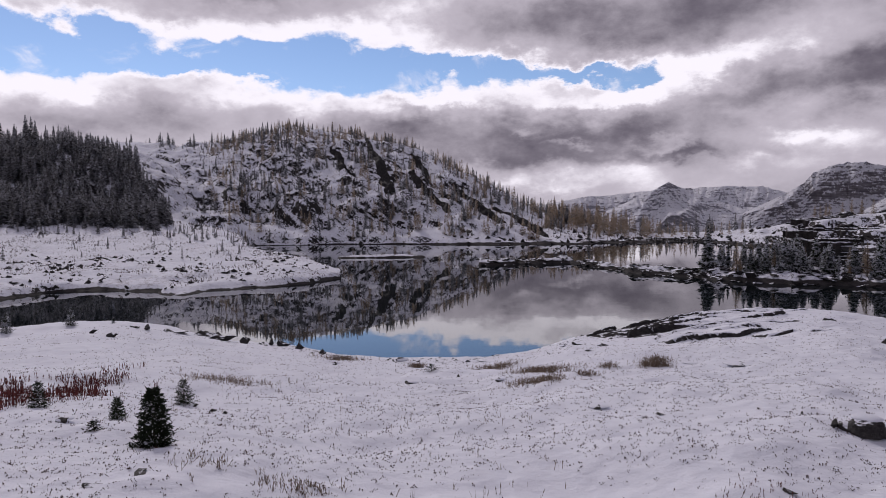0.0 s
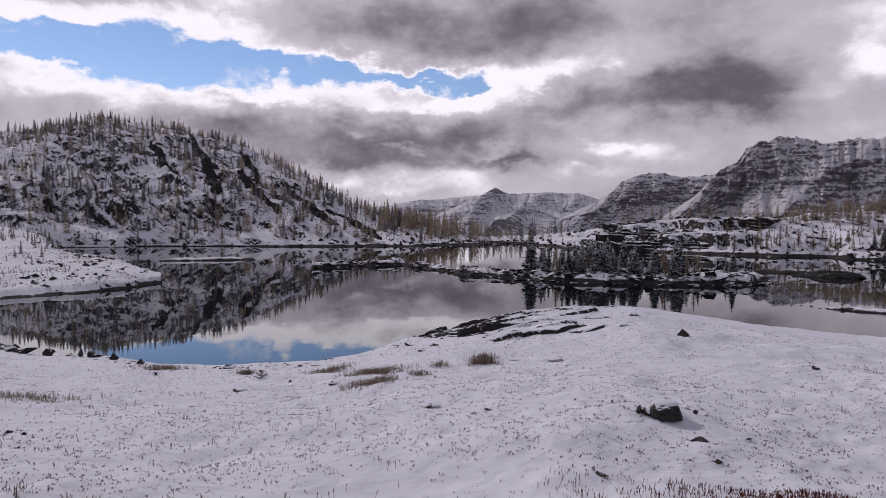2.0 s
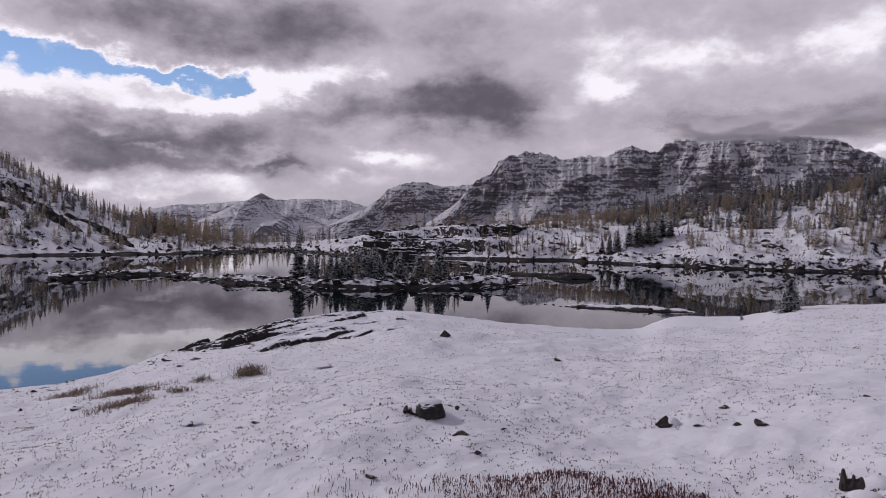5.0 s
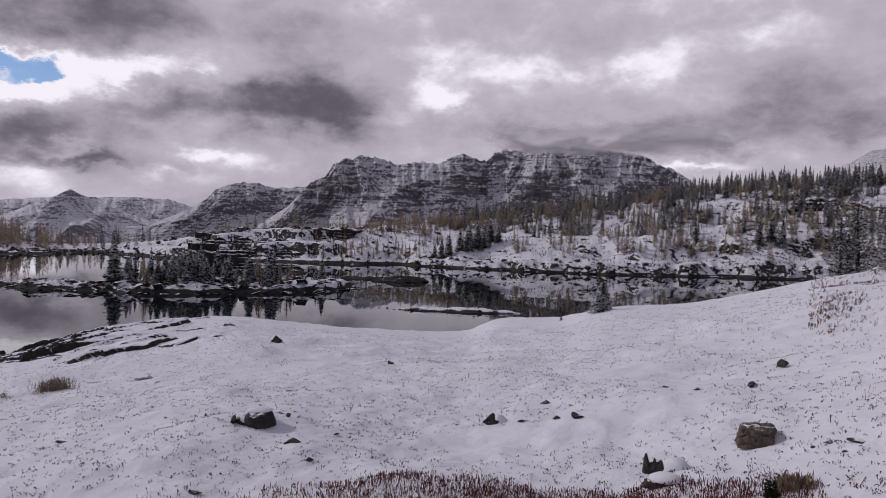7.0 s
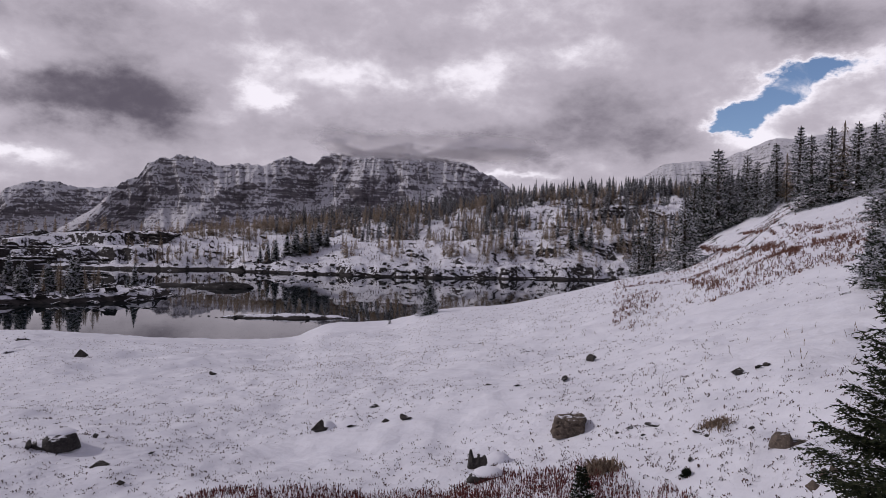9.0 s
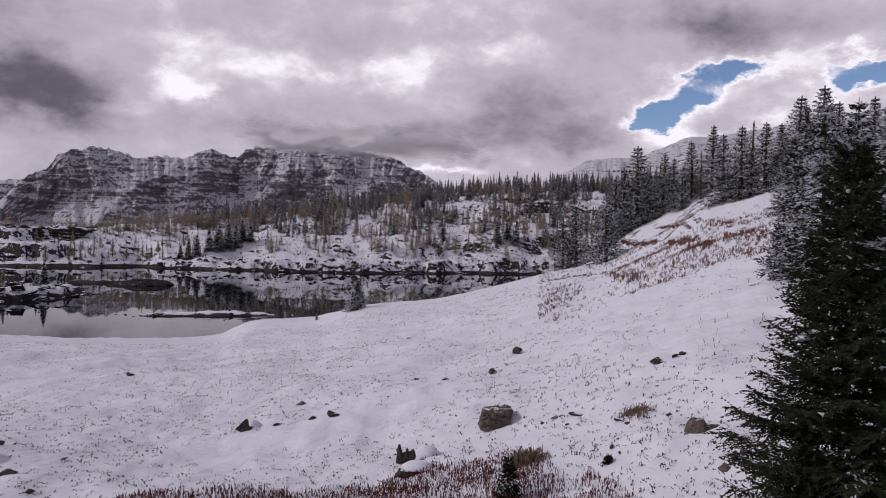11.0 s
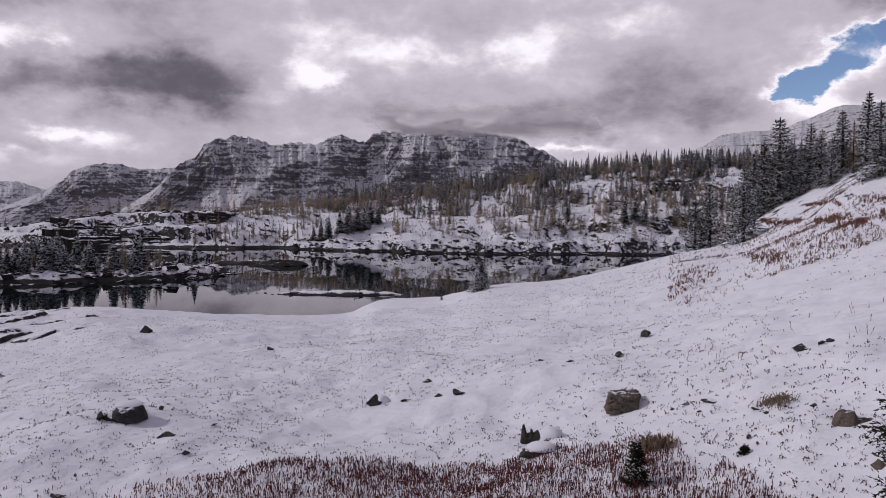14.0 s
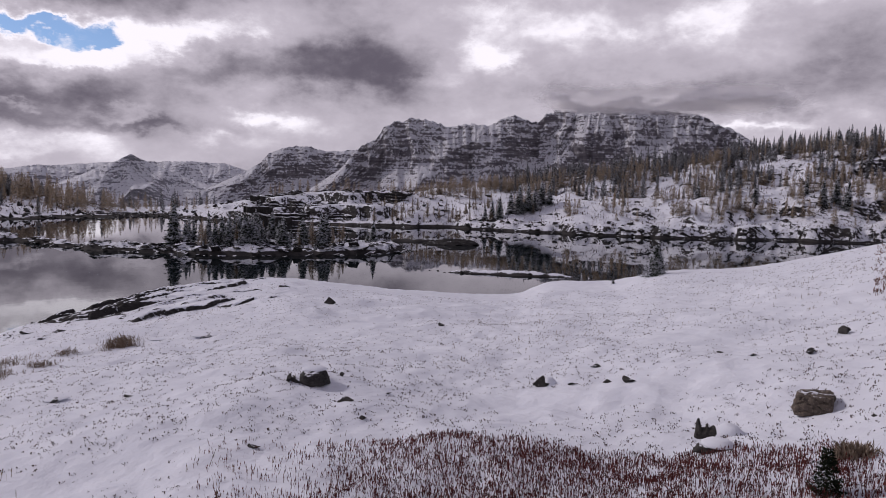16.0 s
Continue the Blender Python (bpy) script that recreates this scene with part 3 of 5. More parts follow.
def build_water():
    n = 96
    v = [(0, 0, 0)] + [(330 * math.sin(2 * math.pi * k / n), 330 * math.cos(2 * math.pi * k / n), 0) for k in range(n)]
    f = [(0, 1 + (k + 1) % n, 1 + k) for k in range(n)]
    return tagged(new("water", mesh_of("water", v, f, M_WATER)), "still dark alpine lake mirroring hills and clouds", "lake", kind="structure")


def build_mountain(name, label, R, depth, az, tan, mat, seed, jag=1.0, apron=0.45, k_size=1.0):
    """A mountain front: a jagged ridge, cliffs in tiers cut by gullies above an apron of scree, and a back."""
    a = np.arange(az[0], az[-1], 0.07)
    arc = np.radians(a) * R
    flat0 = arc * 0
    zr = np.maximum(EYE + R * np.interp(a, az, tan), 1.0)
    tooth = 0.045 * fbm(arc / 110, flat0 + seed, 6, seed, 0.66) + 0.03 * ridged(arc / 38, flat0, 4, seed + 2)
    zr = zr + jag * zr * tooth
    deep = 0.062 * R  # the foot lies down in the valley
    brk = np.clip(apron + 0.30 * fbm(arc / 200, flat0 + 7, 4, seed + 4), 0.12, 0.85) * zr / (zr + deep)
    rows = []
    nv = 120
    for k in range(nv + 1):
        v = k / nv
        z = zr - (zr + deep) * v
        # tiers: level bands that stand out under one another, in step with the true height
        band = z / (42 * k_size) + 0.9 * fbm(arc / 300, flat0 + v, 4, seed + 8)
        tread = (np.floor(band) + smooth(band - np.floor(band), 0.0, 0.35) - band) * 0.75
        fine = z / (13 * k_size) + 0.9 * fbm(arc / 200, flat0 + 2 * v, 4, seed + 18)
        fine = (np.floor(fine) + smooth(fine - np.floor(fine), 0.0, 0.4) - fine)
        cliff = 1 - smooth(v - brk, -0.06, 0.06)
        out = np.where(v < brk, 0.17 * v / brk, 0.17 + 0.83 * (np.maximum(v - brk, 0) / (1 - brk)) ** 1.1)
        spur = ridged(arc / 420 + 0.5 * v, flat0 + v * 0.8, 3, seed + 1)
        rib = ridged(arc / (62 * k_size) + 0.35 * fbm(arc / 200, flat0 + v * 3, 2, seed + 9), flat0 + v * 0.6, 4, seed + 5)
        env = max(math.sin(math.pi * min(1, v * 1.05 + 0.04)) ** 0.6, 0.55 * min(1, 3 * v))
        r = R - depth * out - env * (0.20 * depth * spur + k_size * (12 + 28 * cliff) * rib)
        r = r + k_size * (8 * tread + 2.0 * fine) * (0.5 + 0.5 * cliff) - k_size * 8 * fbm(arc / (20 * k_size), flat0 + 30 * v, 4, seed + 6, 0.6)
        rows.append(np.stack([r * np.sin(np.radians(a)), r * np.cos(np.radians(a)), z - 80 * (k == nv)], -1))
    for k in range(1, 7):
        r = R + depth * 0.5 * k / 6
        rows.insert(0, np.stack([r * np.sin(np.radians(a)), r * np.cos(np.radians(a)), zr - (zr + deep) * k / 6], -1))
    v = np.concatenate(rows)
    ob = new(name, mesh_of(name, v, grid_faces(len(rows), len(a))[:, ::-1], mat))
    return tagged(ob, label, "mountain", kind="structure")


def build_outcrop(a0, a1, mat, label):
    """The stepped layers of dark rock along the point, as a finer patch over the land."""
    az, r = np.arange(a0, a1, 0.1), np.arange(39, 71, 0.14)
    A, R = np.meshgrid(az, r)
    x, y = R * np.sin(np.radians(A)), R * np.cos(np.radians(A))
    z = height(x, y)
    start = np.interp(A, [9, 11, 13, 16, 18, 22, 25, 29, 31, 34], [62, 58, 54, 48, 44, 43.5, 44, 46, 49, 56])
    q = (R - 41 - 0.45 * (A - 17)) / 2.3 + 0.40 * fbm(x / 7, y / 7, 3, 34) + 0.07 * fbm(x / 1.4, y / 1.4, 3, 36)
    part_q = q - np.floor(q)
    saw = np.minimum(1 - part_q, part_q / 0.14)
    tall = 0.32 + 0.34 * fbm(x / 5 + 9 * np.floor(q), y / 5, 2, 37)
    mask = smooth(A, 10.5, 13) * (1 - smooth(A, 28, 31.5)) * smooth(R - start + 1.5 * fbm(x / 2, y / 2, 2, 35), 0, 1.2) * (1 - smooth(R, 66, 70)) * smooth(fbm(x / 3.0, y / 2.2, 3, 38) + 0.62 - 0.55 * smooth(A, 18, 23), 0.0, 0.3)
    lift = np.maximum(tall, 0.04) * (1 - 0.35 * smooth(A, 18, 23)) * np.minimum(saw * 1.15, 0.12 + 0.88 * saw) * mask + 0.03 * fbm(x / 0.8, y / 0.8, 3, 39) * mask
    v = np.stack([x, y, z + lift - 0.16 * (1 - mask) - 0.02], -1).reshape(-1, 3)
    ob = new("rock_outcrop", mesh_of("rock_outcrop", v, grid_faces(len(r), len(az)), mat))
    return tagged(ob, label, "rock")


def off_chutes(a, r, room=4.0):
    """True where the land is clear of the bare rock chutes."""
    ok = np.ones_like(a, dtype=bool)
    for r1, a1, r0, a0, deep in CHUTES:
        u = np.clip((r - r0) / (r1 - r0), 0, 1)
        ok &= ~((np.abs(np.radians(a - (a0 + (a1 - a0) * u)) * r) < room) & (r > r0 - 6) & (r < r1 + 6))
    return ok


def build_chute(r1, a1, r0, a0, deep, seed):
    """A band of bare dark rock down the hill, rough and of uneven width."""
    u, w = np.meshgrid(np.linspace(0, 1, 110), np.linspace(-1, 1, 19), indexing="ij")
    wide = (0.9 + 0.45 * deep) * (0.45 + 0.75 * np.sin(math.pi * np.clip(u * 1.05, 0, 1)) ** 0.5 + 0.35 * fbm(u * 6, u * 0 + seed, 3, seed))
    rr = r0 + (r1 - r0) * u + 2.0 * fbm(u * 9, w, 3, seed + 3)
    aa = a0 + (a1 - a0) * u + np.degrees((w * np.maximum(wide, 0.3) + 1.3 * fbm(u * 3, u * 0, 3, seed + 1) + 0.6 * fbm(u * 30, w * 2, 2, seed + 2)) / rr)
    x, y = rr * np.sin(np.radians(aa)), rr * np.cos(np.radians(aa))
    z = height(x, y) + 1.4 - 2.8 * np.abs(w) ** 3 + 0.7 * fbm(x / 2.2, y / 2.2, 4, seed + 4)
    ob = new("rock_chute", mesh_of("rock_chute", np.stack([x, y, z], -1).reshape(-1, 3), grid_faces(110, 19), M_CHUTE, False))
    return tagged(ob, "bare dark rock gully on the snowy hill", "rock", "rock gullies on the hill")


def build_cliff(az, low, high, r0, seed):
    """One long band of dark rock in the ridge across the lake: a layered face and a top that runs back into the slope."""
    a = np.arange(az[0], az[-1], 0.06)
    f0 = a * 0
    bot = np.interp(a, az, low) + 0.7 * fbm(a / 1.1, f0, 4, seed)
    top = np.interp(a, az, high) + 0.9 * fbm(a / 0.9, f0 + 2, 4, seed + 1)
    ends = smooth(a, az[0], az[0] + 1.8) * (1 - smooth(a, az[-1] - 1.8, az[-1]))
    top = bot + 0.1 + np.maximum(top - bot, 0) * ends
    rows = []
    for k in range(22):
        w = k / 21
        z = bot - 2.0 * (k == 0) + (top - bot) * w
        q = z / 1.1 + 0.4 * fbm(a / 3, f0, 3, seed + 2)
        step = np.floor(q) + smooth(q - np.floor(q), 0.55, 1.0) - q
        r = r0 + 2.4 * fbm(a / 1.6, f0, 4, seed + 6) + 2.6 * w + 1.9 * step + 1.2 * fbm(a / 0.5, f0 + 3 * w, 4, seed + 3) + 0.5 * fbm(a / 0.14, f0 + 9 * w, 2, seed + 4)
        rows.append(np.stack([r * np.sin(np.radians(a)), r * np.cos(np.radians(a)), z], -1))
    for back, drop in ((1.2, -0.15), (3.5, -0.1), (7.0, 0.6), (11.0, 3.5)):
        r = r0 + 2.4 * fbm(a / 1.6, f0, 4, seed + 6) + 2.0 + back + 0.6 * fbm(a / 0.5, f0 + 3, 3, seed + 5)
        rows.append(np.stack([r * np.sin(np.radians(a)), r * np.cos(np.radians(a)), top - drop], -1))
    ob = new("rock_cliff", mesh_of("rock_cliff", np.concatenate(rows), grid_faces(len(rows), len(a)), M_CLIFF))
    return tagged(ob, "long dark layered rock cliff with a snowy top across the lake", "cliff", "rock bands across the lake", kind="structure")


def build_islet():
    """A low whaleback of bare dark rock in the lake."""
    u, w = np.meshgrid(np.linspace(-1, 1, 60), np.linspace(-1, 1, 24))
    c = ground_at(42.6, 151.5)
    x, y = 6.6 * u, 3.4 * w * np.sqrt(np.maximum(1 - u * u, 0.0))
    z = 1.75 * np.maximum(1 - u * u - 0.9 * w * w * (1 - u * u), 0) ** 0.6 * (0.75 + 0.25 * u) + 0.35 * fbm(x / 1.6, y / 0.7, 4, 171) - 0.3
    ca, sa = math.cos(radians(-42.6)), math.sin(radians(-42.6))
    v = np.stack([c.x + ca * x - sa * y, c.y + sa * x + ca * y, z], -1).reshape(-1, 3)
    ob = new("rock_islet", mesh_of("rock_islet", v, grid_faces(24, 60), M_CHUTE))
    return tagged(ob, "low bare dark rock islet in the still lake", "rock")


def build_cloud_cap():
    """A bank of low cloud that hides the highest cliffs."""
    u, w = np.meshgrid(np.linspace(0, 1, 80), np.linspace(0, 1, 24))
    a, t = np.radians(47 + 24 * u), 0.100 + 0.066 * w
    r = 2300 + 60 * np.sin(9 * u) - 240 * np.sin(math.pi * w) + 40 * fbm(u * 9, w * 4, 3, 44)
    v = np.stack([r * np.sin(a), r * np.cos(a), EYE + r * t], -1).reshape(-1, 3)
    me = mesh_of("cloud_bank", v, grid_faces(24, 80), M_CLOUD)
    uv = me.uv_layers.new(name="bank")
    idx = np.zeros(len(me.loops), dtype=np.int32)
    me.loops.foreach_get("vertex_index", idx)
    uv.data.foreach_set("uv", np.stack([u.ravel(), w.ravel()], -1)[idx].astype(np.float32).ravel())
    ob = tagged(new("cloud_bank", me), "soft grey cloud bank hiding the summit cliffs", "cloud", kind="structure")
    return ob


build_ground()
build_water()
build_outcrop(9.5, 18.55, M_TOE, "jagged bare dark rock at the tip of the point")
build_outcrop(18.4, 33, M_OUTCROP, "stepped outcrop of dark layered rock under broken snow")
for k, row in enumerate(CHUTES):
    build_chute(*row, 130 + 7 * k)
build_cliff([33.0, 34.5, 36.6, 39.5, 41.0], [7.2, 6.2, 5.6, 7.2, 9.2], [8.2, 10.2, 11.1, 10.7, 9.6], 252, 140)
build_cliff([27.2, 29.0, 31.5, 35.0, 37.5], [2.6, 1.6, 1.0, 0.8, 1.0], [2.8, 3.2, 3.4, 3.0, 1.4], 236, 150)
build_cliff([26.0, 28.5, 31.0, 33.5, 36.0], [5.4, 4.8, 4.4, 4.2, 4.4], [5.6, 6.4, 6.8, 6.2, 4.6], 243, 155)
build_cliff([26.5, 28.8, 32.4, 34.6], [8.4, 8.6, 9.2, 9.6], [8.6, 9.9, 10.9, 10.0], 262, 160)
build_islet()
build_cloud_cap()
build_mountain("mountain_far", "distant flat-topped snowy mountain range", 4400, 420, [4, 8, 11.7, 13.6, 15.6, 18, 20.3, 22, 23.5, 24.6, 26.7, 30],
               [.0, .012, .0229, .0245, .029, .031, .0335, .0345, .034, .034, .0225, .012], M_FAR_HAZED, 3, 0.5, 0.35)
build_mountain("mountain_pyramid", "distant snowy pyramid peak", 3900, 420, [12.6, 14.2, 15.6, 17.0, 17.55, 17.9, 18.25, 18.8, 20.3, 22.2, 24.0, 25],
               [-.002, .010, .0215, .0325, .0385, .0415, .0385, .034, .0225, .011, .0, -.002], M_FAR_HAZED, 8, 0.5, 0.6)
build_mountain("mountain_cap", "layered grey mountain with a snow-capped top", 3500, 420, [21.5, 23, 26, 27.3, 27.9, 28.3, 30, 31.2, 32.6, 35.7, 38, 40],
               [-.006, -.004, .022, .036, .050, .0528, .0611, .0605, .0545, .060, .045, .02], M_MID_HAZED, 11, 0.6)
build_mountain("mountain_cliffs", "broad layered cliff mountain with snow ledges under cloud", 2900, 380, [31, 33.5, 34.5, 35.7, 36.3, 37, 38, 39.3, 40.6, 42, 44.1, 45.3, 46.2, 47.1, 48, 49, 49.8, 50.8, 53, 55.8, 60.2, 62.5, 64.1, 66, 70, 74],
               [.0, .03, .052, .0693, .073, .0925, .1, .1037, .1025, .0941, .0993, .0959, .104, .1128, .109, .0991, .108, .1198, .1235, .124, .1154, .108, .0935, .07, .05, .0], M_MID_HAZED, 23, 0.7)
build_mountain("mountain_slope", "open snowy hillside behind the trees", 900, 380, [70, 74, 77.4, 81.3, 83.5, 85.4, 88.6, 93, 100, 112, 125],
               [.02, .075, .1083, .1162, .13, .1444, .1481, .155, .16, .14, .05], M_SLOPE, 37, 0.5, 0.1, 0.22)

# ---- trees ----
rng = np.random.default_rng(7)


def trunk_arrays(h, r0, sides=6, rings=5):
    v, f = [], []
    for k in range(rings):
        s = k / (rings - 1)
        rad = r0 * (1 - s) ** 0.9 + 0.006
        for j in range(sides):
            t = 2 * math.pi * j / sides
            v.append((rad * math.cos(t), rad * math.sin(t), h * s - 0.15 * (k == 0)))
    for k in range(rings - 1):
        for j in range(sides):
            f.append((k * sides + j, k * sides + (j + 1) % sides, (k + 1) * sides + (j + 1) % sides, (k + 1) * sides + j))
    return np.array(v), np.array(f)


def crown_arrays(h, spread, whorls, per, sprays, gen, low=0.06, droop=0.35, sparse=0.0, point=0.85, fat=1.0):
    """Whorls of drooping branches, each a row of small needle sprays: two at the sides and one hanging. Triangles."""
    v, f = [], []

    def leaf(b, t, e):
        i = len(v)
        v.extend((b, t, e))
        f.append((i, i + 1, i + 2))

    for k in range(whorls):
        s = low + (1 - low) * (k + 0.6 * gen.random()) / whorls
        length = spread * ((1 - s) ** point * (0.78 + 0.4 * gen.random()) + 0.06)
        n = max(4, int(per * (0.6 + 0.4 * (1 - s))))
        off = gen.random() * 6.28
        for j in range(n):
            if gen.random() < sparse:
                continue
            th = off + 6.283 * j / n + gen.normal() * 0.3
            L = length * (0.62 + 0.5 * gen.random())
            d = np.array([math.cos(th), math.sin(th), 0.0])
            side = np.array([-math.sin(th), math.cos(th), 0.0])
            dr = droop * (1.1 - 1.0 * s) * (0.6 + 0.8 * gen.random())
            for q in range(sprays):
                u = (q + 0.4 + 0.6 * gen.random()) / sprays
                c = d * (L * u * 0.9) + np.array([0, 0, h * s - dr * L * u + 0.12 * L * u * u])
                w = fat * L * (0.34 + 0.18 * gen.random()) * (1.2 - 0.55 * u)
                for sg in (-1, 1):
                    tip = c + d * (w * (0.5 + 0.5 * gen.random())) + side * (sg * w * (0.5 + 0.5 * gen.random())) + np.array([0, 0, -w * (0.1 + 0.45 * gen.random())])
                    leaf(c - d * (w * 0.5) + np.array([0, 0, 0.08 * w * gen.normal()]), tip, c + d * (w * 0.55))
                if q < sprays - 1 or gen.random() < 0.5:
                    leaf(c - d * (w * 0.5), c + d * (w * 0.45 * gen.random()) + side * (w * 0.3 * gen.normal()) + np.array([0, 0, -w * (0.5 + 0.4 * gen.random())]), c + d * (w * 0.5))
    for q in range(3):
        t = 2.1 * q
        leaf((0.03 * spread * math.cos(t), 0.03 * spread * math.sin(t), h * 0.92), (-0.08 * spread * math.cos(t), -0.08 * spread * math.sin(t), h * 0.95), (0, 0, h * 1.03))
    return np.array(v), np.array(f)


def skirt_arrays(h, spread, tiers, n, gen, low=0.02, point=0.85, narrow=1.0, hang=2.0):
    """Overlapping ragged skirts of drooping boughs, down the whole stem. Triangles."""
    v = []
    for k in range(tiers):
        s = low + (0.97 - low) * (k + 0.4 * gen.random()) / tiers
        R = spread * ((1 - s) ** point + 0.05) * (0.8 + 0.35 * gen.random())
        dz = h * (0.97 - low) / tiers * hang * (0.8 + 0.5 * gen.random())
        m = max(4, int(n * (0.55 + 0.45 * (1 - s))))
        off = gen.random() * 6.28
        for j in range(m):
            th = off + 6.283 * j / m + 0.25 * gen.normal()
            wd = 3.1416 / m * narrow * (0.8 + 0.6 * gen.random())
            r1, r2 = R * (0.65 + 0.5 * gen.random()), R * (0.65 + 0.5 * gen.random())
            z1, z2 = h * s - dz * (0.2 + 0.4 * gen.random()), h * s - dz * (0.2 + 0.4 * gen.random())
            v += [(0.1 * R * math.cos(th), 0.1 * R * math.sin(th), h * s + dz * 0.35), (r1 * math.cos(th - wd), r1 * math.sin(th - wd), z1), (r2 * math.cos(th + wd), r2 * math.sin(th + wd), z2)]
    v += [(0.03 * spread, 0, h * 0.9), (-0.03 * spread, 0.03 * spread, h * 0.9), (0, 0, h * 1.03)]
    v = np.array(v)
    return v, np.arange(len(v)).reshape(-1, 3)


def make_tree(kind, label, h, spread, whorls, per, sprays, mat, seed, **shape):
    gen = np.random.default_rng(seed)
    root = tagged(new(kind), label, "tree")
    tv, tf = trunk_arrays(h * 0.97, h * 0.014)
    t = new("trunk", mesh_of("trunk", tv, tf, M_BARK))
    cv, cf = crown_arrays(h, spread, whorls, per, sprays, gen, **shape)
    sv, sf = skirt_arrays(h, spread * 0.85, whorls, per, gen, shape.get("low", 0.05), shape.get("point", 0.85), shape.get("fat", 1.0) ** 2, 1.6)
    c = new("crown", mesh_of("crown", np.concatenate([cv, sv]), np.concatenate([cf, sf + len(cv)]), mat, False))
    t.parent = c.parent = root
    return root


FIR_LABEL = "dark green subalpine fir dusted with snow"
LARCH_LABEL = "golden brown larch with thin snowy branches"
FIRS = [make_tree("fir_tree", FIR_LABEL, 1.0, 0.21 + 0.035 * (k % 3), 26, 9, 3, M_FIR, 100 + k, low=0.02, sparse=0.1, droop=0.5) for k in range(6)]
LARCHES = [make_tree("larch_tree", LARCH_LABEL, 1.0, 0.19, 24, 7, 4, M_LARCH, 200 + k, low=0.1, droop=0.12, sparse=0.15, fat=0.42, point=0.65) for k in range(4)]


used = {}


def plant(kinds, place, h, label="", group=""):
    """Puts a tree of that height on the land, as a thing of its own."""
    proto = kinds[int(rng.integers(len(kinds)))]
    wide = h * (0.9 + 0.3 * rng.random())
    m = Matrix.Translation((place[0], place[1], place[2] - 0.05)) @ Matrix.Rotation(6.28 * rng.random(), 4, "Z") @ pose(0, 0, 0, rng.normal() * 1.2, rng.normal() * 1.2) @ Matrix.Diagonal((wide, wide, h, 1))
    if proto.name not in used:
        used[proto.name] = proto
        ob = proto
        ob.matrix_basis = m
    else:
        ob = copy_thing(proto, Matrix())
        ob.matrix_basis = m
    if label:
        ob["label"] = label
    if group:
        ob["group"] = group
    return ob


def far_wood(name, label, places, heights, mat, seed, larch=False):
    """Many far trees in one mesh."""
    gen = np.random.default_rng(seed)
    bases = []
    for k in range(5):
        g2 = np.random.default_rng(seed + k)
        if larch:
            bases.append(skirt_arrays(1.0, 0.185, 20, 8, g2, 0.06, 0.7, 0.45, 1.3))
        else:
            bases.append(skirt_arrays(1.0, 0.135 + 0.016 * k, 22, 8, g2, 0.02, 0.8, 0.7, 1.5))
    vs, fs, n = [], [], 0
    for p, h in zip(places, heights):
        cv, cf = bases[int(gen.integers(5))]
        t = 6.28 * gen.random()
        w = h * (0.8 + 0.4 * gen.random())
        R = np.array([[math.cos(t) * w, -math.sin(t) * w, 0], [math.sin(t) * w, math.cos(t) * w, 0], [0, 0, h]])
        vs.append(cv @ R.T + np.array(p) - (0, 0, 0.2))
        fs.append(cf + n)
        n += len(cv)
    ob = new(name, mesh_of(name, np.concatenate(vs), np.concatenate(fs), mat, False))
    return tagged(ob, label, "trees", kind="stuff")


def scatter(count, az0, az1, r0, r1, seed, keep=None, low=0.8):
    """Places spread over a piece of the land, above the lake."""
    gen = np.random.default_rng(seed)
    out = np.zeros((0, 3))
    while len(out) < count:
        a = gen.uniform(az0, az1, count * 3)
        r = np.sqrt(gen.uniform(r0 ** 2, r1 ** 2, count * 3))
        x, y = r * np.sin(np.radians(a)), r * np.cos(np.radians(a))
        z = height(x, y)
        ok = z > low
        if keep is not None:
            ok &= keep(a, r, z, gen.random(len(a)))
        out = np.concatenate([out, np.stack([x, y, z], -1)[ok]])
    return out[:count]


# ---- woods round the lake ----
p = scatter(1700, -48, -20.4, 225, 335, 1, lambda a, r, z, u: (z - 0.045 * (r - 150) > 2.7 + 1.5 * u) & (a < -20.2 - 0.045 * np.maximum(r - 235, 0)))
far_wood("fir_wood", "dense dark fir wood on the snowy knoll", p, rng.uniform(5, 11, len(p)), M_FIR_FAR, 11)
p = scatter(330, -42, -12, 140, 262, 12, lambda a, r, z, u: (r > 140 + 110 * u))
far_wood("scrub_firs", "small scattered firs below the knoll", p, rng.uniform(0.8, 3.6, len(p)), M_FIR_FAR, 12)
clump = lambda a, r, z, u: (fbm(a / 1.6, r / 26.0, 3, 70) + 0.42 > u * 1.1) & ((a > -19) | (r > 400)) & off_chutes(a, r)
p = scatter(900, -22, 12, 260, 445, 2, clump)
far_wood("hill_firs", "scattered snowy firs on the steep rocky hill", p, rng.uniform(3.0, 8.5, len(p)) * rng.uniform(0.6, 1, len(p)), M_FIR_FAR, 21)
p = scatter(820, -20, 15, 257, 445, 3, lambda a, r, z, u: (fbm(a / 1.8, r / 30.0, 3, 71) + 0.6 > u * 1.1) & (a > -18.5) & off_chutes(a, r))
far_wood("hill_larches", "scattered thin golden larches on the steep rocky hill", p, rng.uniform(2.5, 7.5, len(p)), M_LARCH, 31, True)
p = scatter(80, -24, 12, 420, 455, 13)
far_wood("ridge_trees", "firs along the skyline of the hill", p, rng.uniform(3, 8, len(p)), M_FIR_FAR, 22)
p = scatter(200, 8.5, 25, 284, 390, 4, lambda a, r, z, u: u < 1.15 - (a - 9) / 15)
